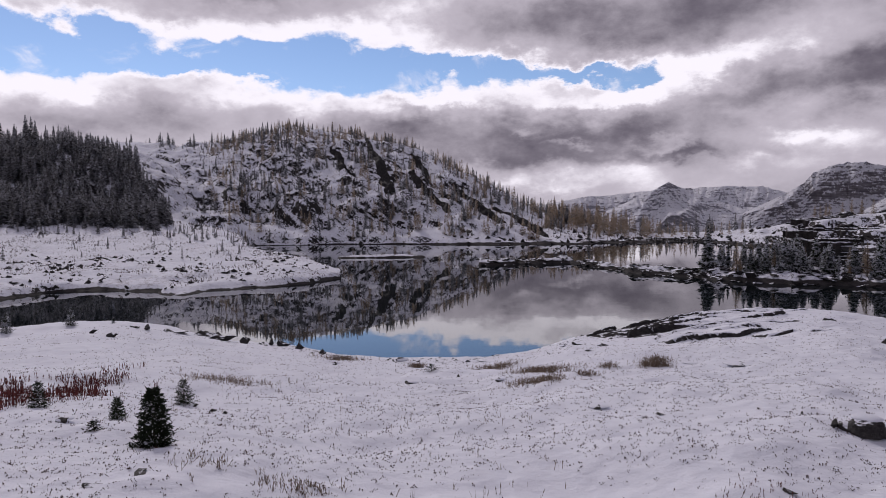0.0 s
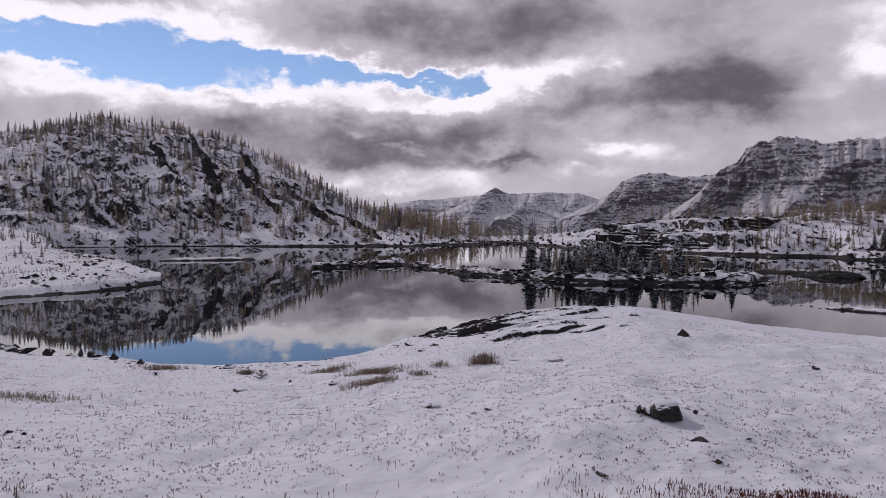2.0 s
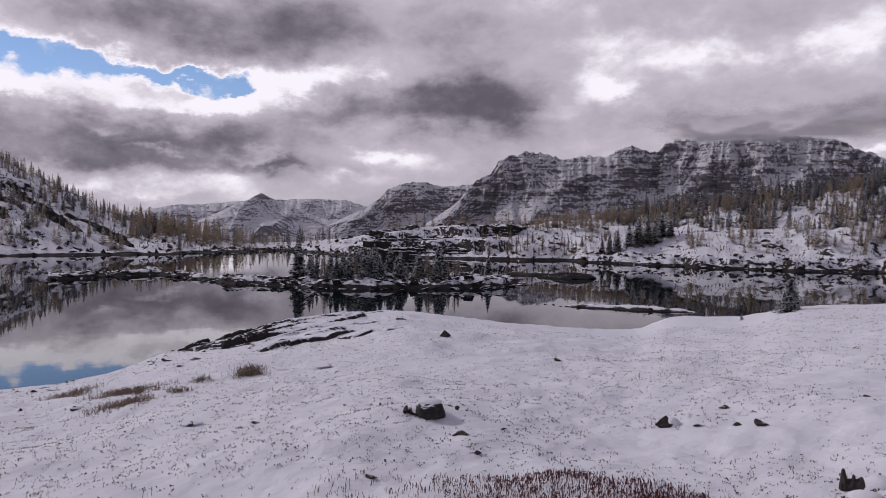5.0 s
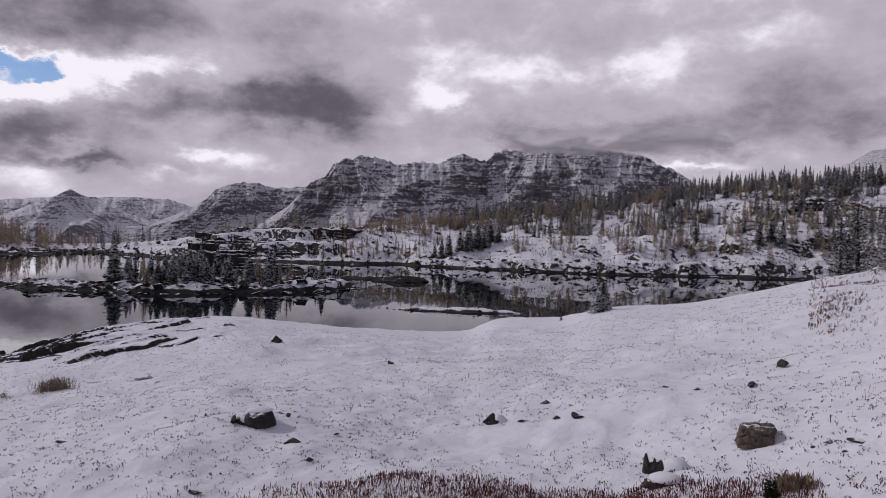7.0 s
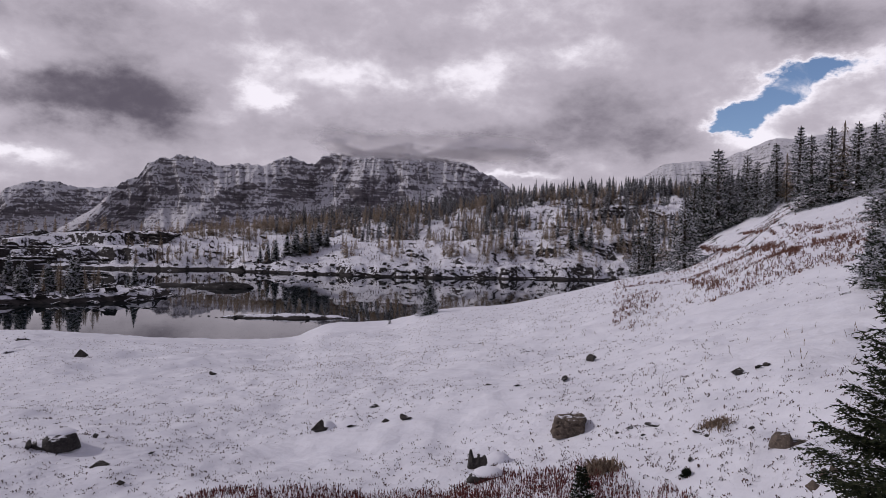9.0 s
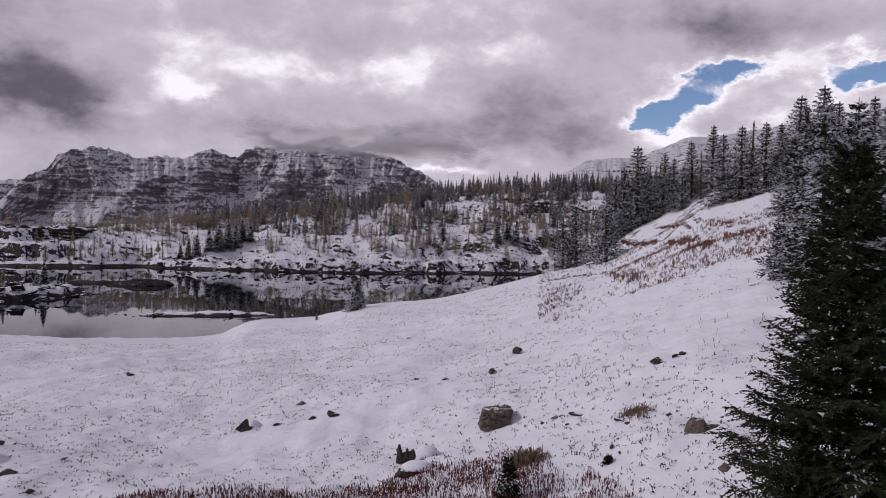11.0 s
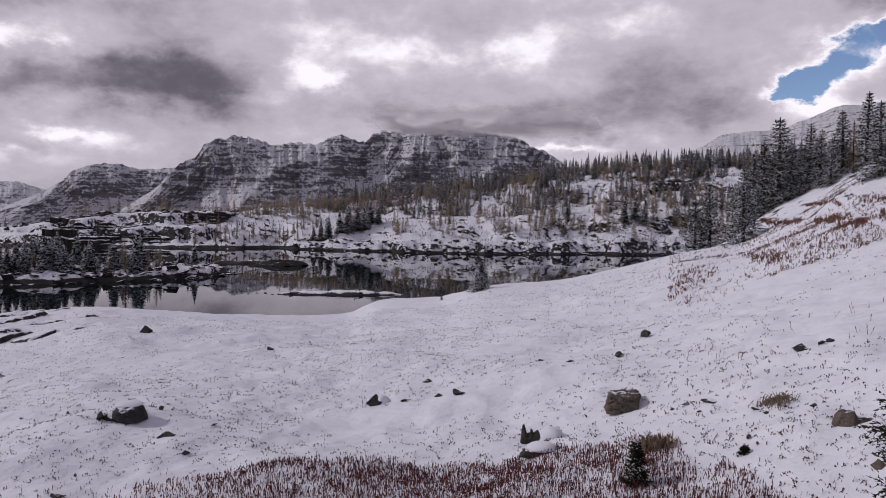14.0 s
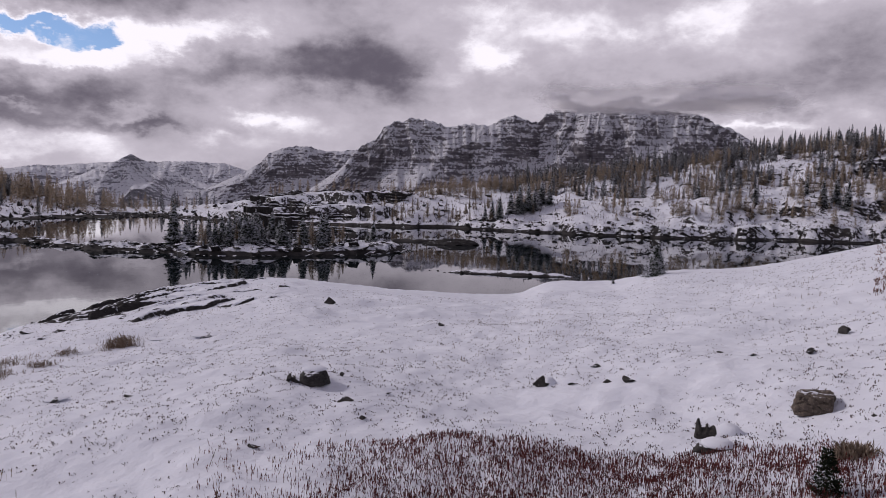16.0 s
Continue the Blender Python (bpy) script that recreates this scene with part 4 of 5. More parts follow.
far_wood("shore_larches", "golden larches along the far lake shore", p, rng.uniform(3.5, 9.5, len(p)) * (1.15 - 0.5 * smooth(bearing(p[:, 0], p[:, 1])[0], 12, 22)), M_LARCH, 41, True)
p = scatter(70, 9, 25, 300, 420, 14)
far_wood("shore_firs", "dark firs behind the larches of the far shore", p, rng.uniform(4, 9, len(p)), M_FIR_FAR, 42)
p = scatter(1100, 46, 86, 240, 330, 5, lambda a, r, z, u: (r > 318 - 105 * u * u) & (fbm(a / 1.5, r / 20, 2, 72) > -0.45))
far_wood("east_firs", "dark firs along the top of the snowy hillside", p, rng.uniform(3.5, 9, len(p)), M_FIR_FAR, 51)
p = scatter(1350, 40, 82, 216, 320, 6, lambda a, r, z, u: (z > 3 + 4 * u) & ((a > 47) | (z > 8)) & (fbm(a / 2.0, r / 14, 3, 73) > -0.3))
far_wood("east_larches", "golden larches on the snowy far bank", p, rng.uniform(3, 6.5, len(p)), M_LARCH, 61, True)
p = scatter(95, 25, 50, 258, 300, 7, lambda a, r, z, u: z > 8)
far_wood("ridge_larches", "golden larches on the dark rock ridge", p, rng.uniform(3, 6.5, len(p)), M_LARCH, 62, True)
p = scatter(320, 6, 54, 600, 1200, 15, None, -90.0)
far_wood("valley_forest", "dark forest in the valley under the mountains", p, rng.uniform(6, 11, len(p)), M_FIR_FAR, 63)
p = scatter(75, 56, 84, 280, 322, 16)
far_wood("skyline_firs", "tall firs on the skyline above the far bank", p, rng.uniform(5.5, 10, len(p)), M_FIR_FAR, 64)
for az, r, h in ((47.5, 226, 8), (48.2, 228, 9.5), (48.9, 230, 10), (49.5, 229, 9), (50, 233, 8.5), (50.6, 231, 7), (46.6, 224, 7), (46, 226, 6), (45.4, 223, 5.5)):
    plant(FIRS, ground_at(az, r), h, "", "clump of tall firs on the far bank")
for az, r, h in ((70.5, 236, 8), (71.3, 238, 9), (72.0, 236, 9.5), (69.4, 240, 6), (66, 238, 5), (62, 236, 5.5), (74.5, 240, 7), (56.5, 232, 4), (53.5, 235, 4.5)):
    plant(FIRS, ground_at(az, r), h, "", "firs on the far bank")
for k in range(52):
    plant(LARCHES, scatter(1, 35.5, 46.5, 222, 243, 300 + k, None, 1.0)[0], rng.uniform(2, 5.2), "", "larches on the sunny far bank")
# ---- island ----
for az, r, h in ((20.85, 127, 7.3), (21.7, 131, 4.6), (32.15, 129, 6.2), (32.5, 131, 5.6), (36.3, 134, 4.4), (35.8, 136, 2.8), (21.9, 139, 6.6), (22.3, 140, 6.2), (24.9, 139, 5.8), (27.0, 136, 6.0), (26.6, 137, 5.2)):
    plant(FIRS, ground_at(az, r), h, "", "trees on the rocky island")
for az, r, h in ((22.9, 125, 4.8), (31.4, 124, 5.2), (22.9, 141, 6.6), (25.3, 128, 5.0), (23.9, 130, 4.4)):
    plant(LARCHES, ground_at(az, r), h, "pale larch with snow-covered branches on the island", "trees on the rocky island")
for q in scatter(64, 22.5, 32.5, 122, 140, 8, None, 0.9):
    plant(FIRS, q, 1.2 + 4.6 * rng.random() ** 1.4, "", "trees on the rocky island")
for q in scatter(34, 21.5, 34, 123, 140, 9, None, 0.9):
    plant(LARCHES, q, rng.uniform(1.8, 4.2), "", "trees on the rocky island")
for q in scatter(60, 20.6, 38, 119, 136, 10, lambda a, r, z, u: (z < 3.2) & ((a < 32) | (u < 0.4)), 0.3):
    plant(FIRS, q, rng.uniform(0.6, 1.7), "low dark fir scrub at the island's edge", "scrub on the rocky island")
# ---- young firs in the meadow, with twigs and needles ----


def needle_tree(name, label, h, spread, branches, twigs, seed, mat, low=0.04, needle=0.05, up=0.25, whorl=0, lumps=0, cone=0.8, tip_w=0.07):
    """A fir seen close: branches bend down and up again, with twigs on both sides and sprays of needles on these."""
    gen = np.random.default_rng(seed)
    root = tagged(new(name), label, "tree")
    tv, tf = trunk_arrays(h * 0.98, h * 0.013 + 0.01, 8, 7)
    t = new("trunk", mesh_of("trunk", tv, tf, M_BARK))
    bv, bf, lv, boughs = [], [], [], []
    for k in range(branches):
        s = low + (0.97 - low) * (k / branches) ** 1.05
        th = 2.4 * k + gen.normal() * 0.25
        vary = 0.7 + 0.45 * gen.random()
        if whorl:
            s = low + (0.97 - low) * ((k // whorl) + 0.22 * gen.random()) * whorl / branches
            th = 6.283 * (k % whorl) / whorl + 1.9 * (k // whorl) + gen.normal() * 0.2
            vary = 0.62 + 0.22 * math.sin(2.7 * (k // whorl)) * 0.5 + 0.42 * gen.random()
        L = spread * ((1 - s) ** cone * vary + tip_w)
        d = np.array([math.cos(th), math.sin(th), 0.0])
        side = np.array([-math.sin(th), math.cos(th), 0.0])
        sag = 0.45 * (1 - s) * (0.6 + 0.6 * gen.random())
        lift = up * (0.7 + 0.6 * gen.random()) + 0.4 * s

        def spine(u):
            return d * (L * u) + np.array([0, 0, h * s + L * (-sag * u + lift * u * u)])

        boughs.append((spine(0.35 + 0.4 * gen.random()), th, L))
        b0 = len(bv)
        for q in range(4):
            c, rad = spine(q / 3), 0.008 * h / 3 * (1.1 - q / 3)
            bv += [c + side * rad, c + np.array([0, 0, rad]), c - side * rad]
        for q in range(3):
            for e in range(3):
                bf.append((b0 + 3 * q + e, b0 + 3 * q + (e + 1) % 3, b0 + 3 * q + 3 + (e + 1) % 3, b0 + 3 * q + 3 + e))
        n = max(3, int(twigs * (0.35 + 0.65 * L / spread)))
        for q in range(n):
            u = 0.12 + 0.88 * (q + gen.random()) / n
            c = spine(u)
            for sg in (-1, 1):
                tl = L * (0.16 + 0.30 * (1 - u)) * (0.6 + 0.7 * gen.random()) + needle
                td = d * (0.75 + 0.3 * gen.random()) + side * (sg * (0.75 + 0.3 * gen.random())) + np.array([0, 0, -0.15 + 0.3 * gen.normal()])
                td /= np.linalg.norm(td)
                m = max(2, int(tl / needle * 0.9))
                across = np.cross(td, (0, 0, 1.0))
                for e in range(m):
                    p = c + td * (tl * (e + 0.3) / m)
                    for sd in (-1, 1):
                        w = needle * (0.8 + 0.6 * gen.random())
                        tip = p + td * (w * 0.9) + across * (sd * w * 0.75) + np.array([0, 0, w * 0.35 * gen.normal()])
                        base = across * (0.0) + np.array([0, 0, 0.16 * w])
                        lv += [p - td * (0.35 * w) + base, tip, p + td * (0.35 * w) - base]
    b = new("branchwork", mesh_of("branchwork", bv, bf, M_BARK))
    lv = np.array(lv)
    c = new("needles", mesh_of("needles", lv, np.arange(len(lv)).reshape(-1, 3), mat, False))
    t.parent = b.parent = root
    c.parent = b
    tagged(b, kind="stuff")
    tagged(c, kind="stuff")
    for k in range(lumps):
        # a pad of snow lying along a bough
        at_b, th, L = boughs[int(gen.integers(int(len(boughs) * 0.8)))]
        bm = bmesh.new()
        bmesh.ops.create_icosphere(bm, subdivisions=2, radius=1.0)
        for v in bm.verts:
            v.co *= 1 + 0.35 * noise.noise(v.co * 1.6 + Vector((seed + 5 * k, 0, 0)))
            v.co.z = v.co.z if v.co.z > 0 else v.co.z * 0.4
        me = bpy.data.meshes.new("snow_pad")
        bm.to_mesh(me)
        bm.free()
        me.materials.append(M_SNOW)
        pad = new("snow_pad", me)
        pad.parent = b
        w = (0.03 + 0.06 * gen.random()) * spread
        pad.matrix_basis = Matrix.Translation(Vector(at_b) + Vector((0, 0, needle * 0.5))) @ Matrix.Rotation(th, 4, "Z") @ pose(0, 0, 0, 0, 14, 0) @ Matrix.Diagonal((w * 1.5, w, w * 0.55, 1))
    return root


RISE_FIRS = [needle_tree("fir_tree", FIR_LABEL, 1.0, 0.29 + 0.03 * k, 161, 9, 300 + k, M_FIR_SNOWY, 0.02, 0.017, 0.08, 7, 0, 1.0, 0.02) for k in range(4)]
# ---- the wooded rise ----
def on_rise(az, tan, top, kinds, label):
    """A tree whose foot and top show at those slopes of the line of sight."""
    q = meet(az, tan)
    reach = math.hypot(q.x, q.y)
    if reach > 92:
        q = ground_at(az, 86)
        reach = 86
    plant(kinds, q, EYE + reach * top - q.z, label, "firs on the snowy rise" if kinds is RISE_FIRS else "larches on the snowy rise")


for az, tan, top in ((79.26, -.0279, .0692), (75.87, -.0262, .033), (76.96, .0044, .0492), (79.8, .0267, .0926), (80.51, .0339, .1041), (81.59, .0404, .1363), (82.3, .05, .10), (83.5, .047, .1265), (84.2, .06, .118), (84.91, .0458, .1073), (85.6, .0624, .1408),
                     (87.02, .0736, .1622), (87.9, .088, .15), (89.07, .0901, .1605), (90.71, .0983, .1641), (91.77, .1036, .1616), (92.65, .1046, .1959), (93.39, .0764, .1844), (92.06, .0413, .1261), (94.39, .083, .2072)):
    on_rise(az, tan, top, RISE_FIRS, "snow-laden dark fir on the rise")
for az, r, h in ((94.9, 52, 5), (95.4, 60, 5.5), (96.6, 45, 4.6), (97.6, 50, 5.4), (98.6, 44, 5), (99.6, 48, 5.4)):
    plant(RISE_FIRS, ground_at(az, r), h, "snow-laden dark fir on the rise", "firs on the snowy rise")
for az, tan, top in ((86.24, .0736, .1256), (89.73, .0929, .1621), (90.3, .07, .095)):
    on_rise(az, tan, top, LARCHES, "")
for az, tan, h in ((55.9, -.121, .7), (-28.3, -.139, 1.6), (-32.3, -.142, 1.6), (-25.5, -.14, .7)):
    plant(RISE_FIRS, meet(az, tan), h, "low snowy fir on the meadow rim")
big = needle_tree("fir_tree", "tall dark green fir close by, little snow on it", 4.15, 1.26, 217, 30, 5, M_FIR_NEAR, 0.01, 0.040, 0.28, 7, 9, 0.85, 0.05)
big.location = ground_at(96.4, 8.8) - Vector((0, 0, 0.1))
for k, (az, r, h) in enumerate(((96.6, 19.0, 5.0), (94.6, 21.0, 5.2), (98.6, 18.0, 4.8), (92.9, 24.0, 4.7), (91.9, 27.0, 1.7))):
    behind = needle_tree("fir_tree", "dark fir with patches of snow on its boughs", h, 1.15 if h > 4 else 0.6, 161 if h > 4 else 84, 12, 60 + k, M_FIR_SNOWY, 0.02, 0.075, 0.15, 7, 0, 1.0, 0.03)
    behind.location = ground_at(az, r) - Vector((0, 0, 0.1))
for k, (az, tan, h, wide) in enumerate(((-22.9, -.309, 1.35, .44), (-20.7, -.256, .85, .40), (-30.5, -.239, .80, .30), (-25.4, -.266, .60, .26), (-27.0, -.279, .30, .18), (71.9, -.372, .70, .20), (79.9, -.31, .15, .06), (-1.0, -.227, .4, .5))):
    ob = needle_tree("young_fir", "young dark fir standing in the snow", h, wide, 95 if h > 1 else 60 if h > .55 else 26, 11 if h > 1 else 7 if h > .55 else 4, 40 + k, M_FIR_YOUNG, 0.02, 0.055 if h > 1 else 0.035, 0.35)
    ob.location = meet(az, tan) - Vector((0, 0, 0.04))

lone = needle_tree("fir_tree", "small snowy fir standing alone on the meadow rim", 2.75, 1.2, 147, 10, 90, M_FIR_LADEN, 0.0, 0.10, 0.12, 7, 8, 0.95, 0.03)
lone.location = ground_at(59.15, 61.5) - Vector((0, 0, 0.1))
# ---- rocks ----


def hull_rock(seed, blocky=0.0, points=16):
    """An angular rock of unit size with its foot at z = 0."""
    gen = random.Random(seed)
    bm = bmesh.new()
    for k in range(points):
        v = Vector((gen.gauss(0, 1), gen.gauss(0, 1), gen.gauss(0, 1))).normalized()
        box = v / max(abs(v.x), abs(v.y), abs(v.z))
        v = v.lerp(box * 0.85, blocky)
        bm.verts.new((v.x * 0.5, v.y * 0.5, v.z * 0.55 + 0.4))
    bmesh.ops.convex_hull(bm, input=bm.verts[:])
    bmesh.ops.delete(bm, geom=[v for v in bm.verts if not v.link_faces], context="VERTS")
    bmesh.ops.subdivide_edges(bm, edges=bm.edges[:], cuts=2, use_grid_fill=True)
    for v in bm.verts:
        v.co += v.normal * 0.10 * noise.noise(v.co * 2.6 + Vector((seed, 0, 0))) + v.normal * 0.05 * noise.noise(v.co * 7.0 + Vector((0, seed, 0)))
    me = bpy.data.meshes.new("rock")
    bm.to_mesh(me)
    bm.free()
    return me


ROCKS = [hull_rock(k, 0.25, 10) for k in range(7)]


def rock(az, tan, w, h, label="dark stone poking out of the snow", mat=None, seed=0, deep=None, spin=None, group="stones in the meadow", name="stone"):
    """A stone of that width and height where that line of sight meets the land."""
    me = ROCKS[seed % len(ROCKS)].copy()
    me.materials.append(mat or M_BOULDER)
    ob = tagged(new(name, me), label, "rock", group)
    d = deep or w * 0.8
    turn_by = radians(-az) + (spin if spin is not None else 0.3 * math.sin(seed * 2.1))
    ob.matrix_basis = Matrix.Translation(meet(az, tan) + Vector((0, 0, -0.25 * h))) @ Matrix.Rotation(turn_by, 4, "Z") @ Matrix.Diagonal((w, d, h * 1.3, 1))
    return ob


def snow_cap(ob, dx, dz, w, d, h, seed):
    """A cushion of snow that lies on or against a rock, as a part of it."""
    bm = bmesh.new()
    bmesh.ops.create_icosphere(bm, subdivisions=3, radius=1.0)
    for v in bm.verts:
        v.co.z = v.co.z if v.co.z > 0 else v.co.z * 0.3
        v.co *= 1 + 0.12 * noise.noise(v.co * 1.7 + Vector((seed, 2, 0)))
    for f in bm.faces:
        f.smooth = True
    me = bpy.data.meshes.new("snow_cap")
    bm.to_mesh(me)
    bm.free()
    me.materials.append(M_SNOW)
    cap = new("snow_cap", me)
    cap.parent = ob
    loc, rot, sc = ob.matrix_basis.decompose()
    cap.matrix_basis = Matrix.Diagonal((1 / sc.x, 1 / sc.y, 1 / sc.z, 1)) @ Matrix.Translation((dx, 0.1, dz)) @ Matrix.Diagonal((w / 2, d / 2, h, 1))
    return cap


# the block with cracked faces, the horned rock, the dark slab, the brown outcrop


def block_rock(seed):
    """A rounded blocky boulder of unit size, its faces cracked."""
    bm = bmesh.new()
    bmesh.ops.create_cube(bm, size=1.0)
    bmesh.ops.subdivide_edges(bm, edges=bm.edges[:], cuts=15, use_grid_fill=True)
    for v in bm.verts:
        p = v.co * 2
        v.co = p / (abs(p.x) ** 8 + abs(p.y) ** 8 + abs(p.z) ** 8) ** 0.125 * 0.5
        v.co.x += 0.07 * v.co.z + 0.05 * math.sin(3 * v.co.y + seed)
        v.co.z = v.co.z * (0.92 + 0.14 * v.co.x) + 0.42
    bm.normal_update()
    for v in bm.verts:
        d = noise.voronoi(v.co * Vector((2.6, 2.6, 3.0)) + Vector((seed, 0, 0)))[0]
        v.co += v.normal * (0.07 * noise.noise(v.co * 2.2 + Vector((0, seed, 0))) + 0.04 * noise.noise(v.co * 6.0) - 0.06 * max(0.0, 1 - (d[1] - d[0]) * 8))
    me = bpy.data.meshes.new("boulder")
    bm.to_mesh(me)
    bm.free()
    return me


def ridge_rock(name, label, az, tan, profile, deep, mat, seed):
    """A rock with a jagged crest: its outline along the view's width, in metres, swept into a rounded body."""
    px, pz = zip(*profile)
    n, m = 46, 15
    xs = np.linspace(px[0], px[-1], n)
    hs = np.interp(xs, px, pz)
    v = []
    for i in range(n):
        wide = deep * (0.35 + 0.65 * math.sin(math.pi * (i + 0.5) / n) ** 0.5) * (0.7 + 0.3 * hs[i] / max(pz))
        for j in range(m):
            t = math.pi * j / (m - 1)
            p = Vector((xs[i], -math.cos(t) * wide * 0.5, hs[i] * math.sin(t) ** 0.7 - 0.08))
            p += Vector((0, 1, 0.5)) * (0.05 * noise.noise(p * 7 + Vector((seed, 0, 0))) + 0.025 * noise.noise(p * 18))
            v.append(p)
    me = mesh_of(name, v, grid_faces(n, m), mat, False)
    ob = tagged(new(name, me), label, "rock")
    ob.matrix_basis = Matrix.Translation(meet(az, tan)) @ Matrix.Rotation(radians(-az), 4, "Z")
    return ob


ROCKS.append(block_rock(31))
block = rock(70.8, -.2655, .70, .38, "cracked brown boulder standing on the snow", M_BROWN, 7, .7, 0.1, "", "boulder")
horn = ridge_rock("boulder", "dark horned rock with a snowdrift behind it", 63.9, -.3225, ((-.33, .0), (-.31, .24), (-.28, .42), (-.24, .40), (-.19, .22), (-.13, .27), (-.09, .36), (-.06, .27), (.03, .29), (.14, .22), (.26, .12), (.33, .0)), .34, M_BOULDER, 3)
snow_cap(horn, .30, -.02, .70, .62, .30, 3)
slab = ridge_rock("boulder", "dark overhanging slab under a snow cap", 31.3, -.2715, ((-.55, .0), (-.48, .14), (-.36, .22), (-.26, .21), (-.14, .32), (.1, .36), (.3, .35), (.42, .30), (.47, .16), (.52, .0)), .8, M_LEDGE, 9)
snow_cap(slab, .10, .24, .66, .5, .10, 5)
pile = ridge_rock("boulder", "low dark rocks half under a cushion of snow", 64.5, -.339, ((-.45, .0), (-.36, .12), (-.2, .14), (-.05, .10), (.1, .16), (.25, .15), (.4, .1), (.5, .0)), .4, M_BOULDER, 14)
snow_cap(pile, -.02, .05, .62, .5, .13, 8)
ridge_rock("boulder", "brown rock outcrop in the snow", 87.1, -.2475, ((-.32, .0), (-.29, .13), (-.2, .22), (-.02, .21), (.03, .12), (.2, .15), (.36, .13), (.42, .0)), .42, M_BROWN, 21)
for k, (az, tan, w, h) in enumerate(((88.2, -.287, .28, .13), (89.2, -.286, .24, .15), (90.0, -.275, .16, .10), (88.6, -.30, .22, .1))):
    rock(az, tan, w, h, "brown rock outcrop in the snow", M_BROWN, k)
tri = rock(50.4, -.274, .62, .32, "pointed dark stone with snow on its side", M_BOULDER, 4, .4)
snow_cap(tri, .26, .06, .5, .5, .26, 7)
# smaller stones: azimuth, slope of the line of sight, width, height
STONES_A = ((30.8, -.2725, .5, .36), (29.6, -.2735, .34, .22), (57.5, -.2575, .42, .17), (55.8, -.262, .26, .09), (54.8, -.2405, .46, .08), (53.0, -.27, .32, .06), (72.4, -.163, .42, .26), (73.9, -.148, .5, .12), (70.3, -.193, .5, .16), (42.1, -.1915, .42, .20),
            (32.8, -.161, .75, .42), (34.1, -.303, .5, .08), (37.8, -.295, .22, .06), (33.9, -.267, .16, .12), (24.6, -.26, .34, .17), (27.5, -.26, .14, .08), (26.9, -.366, .3, .08), (35.6, -.33, .2, .07),
            (83.3, -.165, .45, .14), (84.8, -.155, .22, .08), (85.3, -.151, .2, .08), (63.4, -.1465, .5, .16))
STONES_B = ((12.6, -.277, .55, .10), (-2.8, -.245, .55, .14), (4.6, -.242, .4, .16), (1.2, -.236, .22, .16), (-3.6, -.2125, .8, .30), (-8.9, -.215, .4, .2), (19.6, -.206, .7, .08), (23.2, -.203, 1.4, .12),
            (17.6, -.28, .3, .06), (-18.6, -.27, .24, .08), (-17.7, -.275, .2, .08), (-19.8, -.262, .24, .1), (-29.0, -.262, .4, .12), (-27.8, -.275, .2, .14), (-24, -.345, .6, .05), (-27, -.35, .5, .05))
# mostly stones added in place of the dark hollows of a footprint trail
TRACK_STONES = ((74.6, -.262, .14, .04), (75.6, -.252, .3, .03), (76.6, -.262, .14, .04), (77.4, -.246, .45, .05), (78.6, -.258, .12, .04), (80.1, -.29, .16, .08), (80.6, -.25, .2, .04), (81.3, -.253, .14, .04), (84.4, -.235, .2, .05), (66.6, -.205, .28, .05), (64.2, -.205, .24, .05))
for k, (az, tan, w, h) in enumerate(STONES_A + STONES_B + TRACK_STONES):
    stone = rock(az, tan, w, h, "small flat dark stone in the snow, some standing in for footprint hollows" if h < 0.11 else "dark stone poking out of the snow", None, k % 7)
    if k >= len(STONES_A) and w >= 0.4 and h >= 0.08:
        snow_cap(stone, 0.1 * w, 0.55 * h, 1.15 * w, 0.9 * w, 0.5 * h, k)
SHORE = ((-24.2, -.147, 1.6, .7), (-23.2, -.152, 1.0, .5), (-21.0, -.158, 2.5, .4), (-19.2, -.163, 2.0, .4), (-18.2, -.17, 1.6, .6), (-17.2, -.173, 1.8, .5), (-16, -.178, 1.0, .6), (-14.8, -.181, 1.2, .8), (-14, -.183, .8, .6), (-13, -.185, 1.2, .6), (-11.8, -.19, .7, .5), (-10, -.198, .7, .4),
         (-26.8, -.152, .8, .3), (-25.6, -.158, .9, .3), (8.6, -.20, .6, .2), (9.8, -.19, .9, .2), (11, -.186, 1.0, .2), (13, -.187, .8, .15), (11.8, -.195, .5, .15))
for k, (az, tan, w, h) in enumerate(SHORE):
    rock(az, tan, w, h, "dark boulder at the edge of the lake", M_LEDGE, k % 7, None, None, "boulders along the near shore", "shore_boulder")
for k in range(30):
    g = random.Random(900 + k)
    az = 41 + 13 * g.random()
    q = ground_at(az, 95 + 4.0 * g.random())
    me = ROCKS[k % 7].copy()
    me.materials.append(M_LEDGE)
    w = 0.25 + 0.5 * g.random() ** 2
    ob = tagged(new("lake_stone", me), "dark stone standing in the shallow lake", "rock", "stones in the lake")
    ob.matrix_basis = Matrix.Translation((q.x, q.y, max(q.z, -0.12) - 0.05)) @ Matrix.Diagonal((w, w, 0.5 * w, 1))



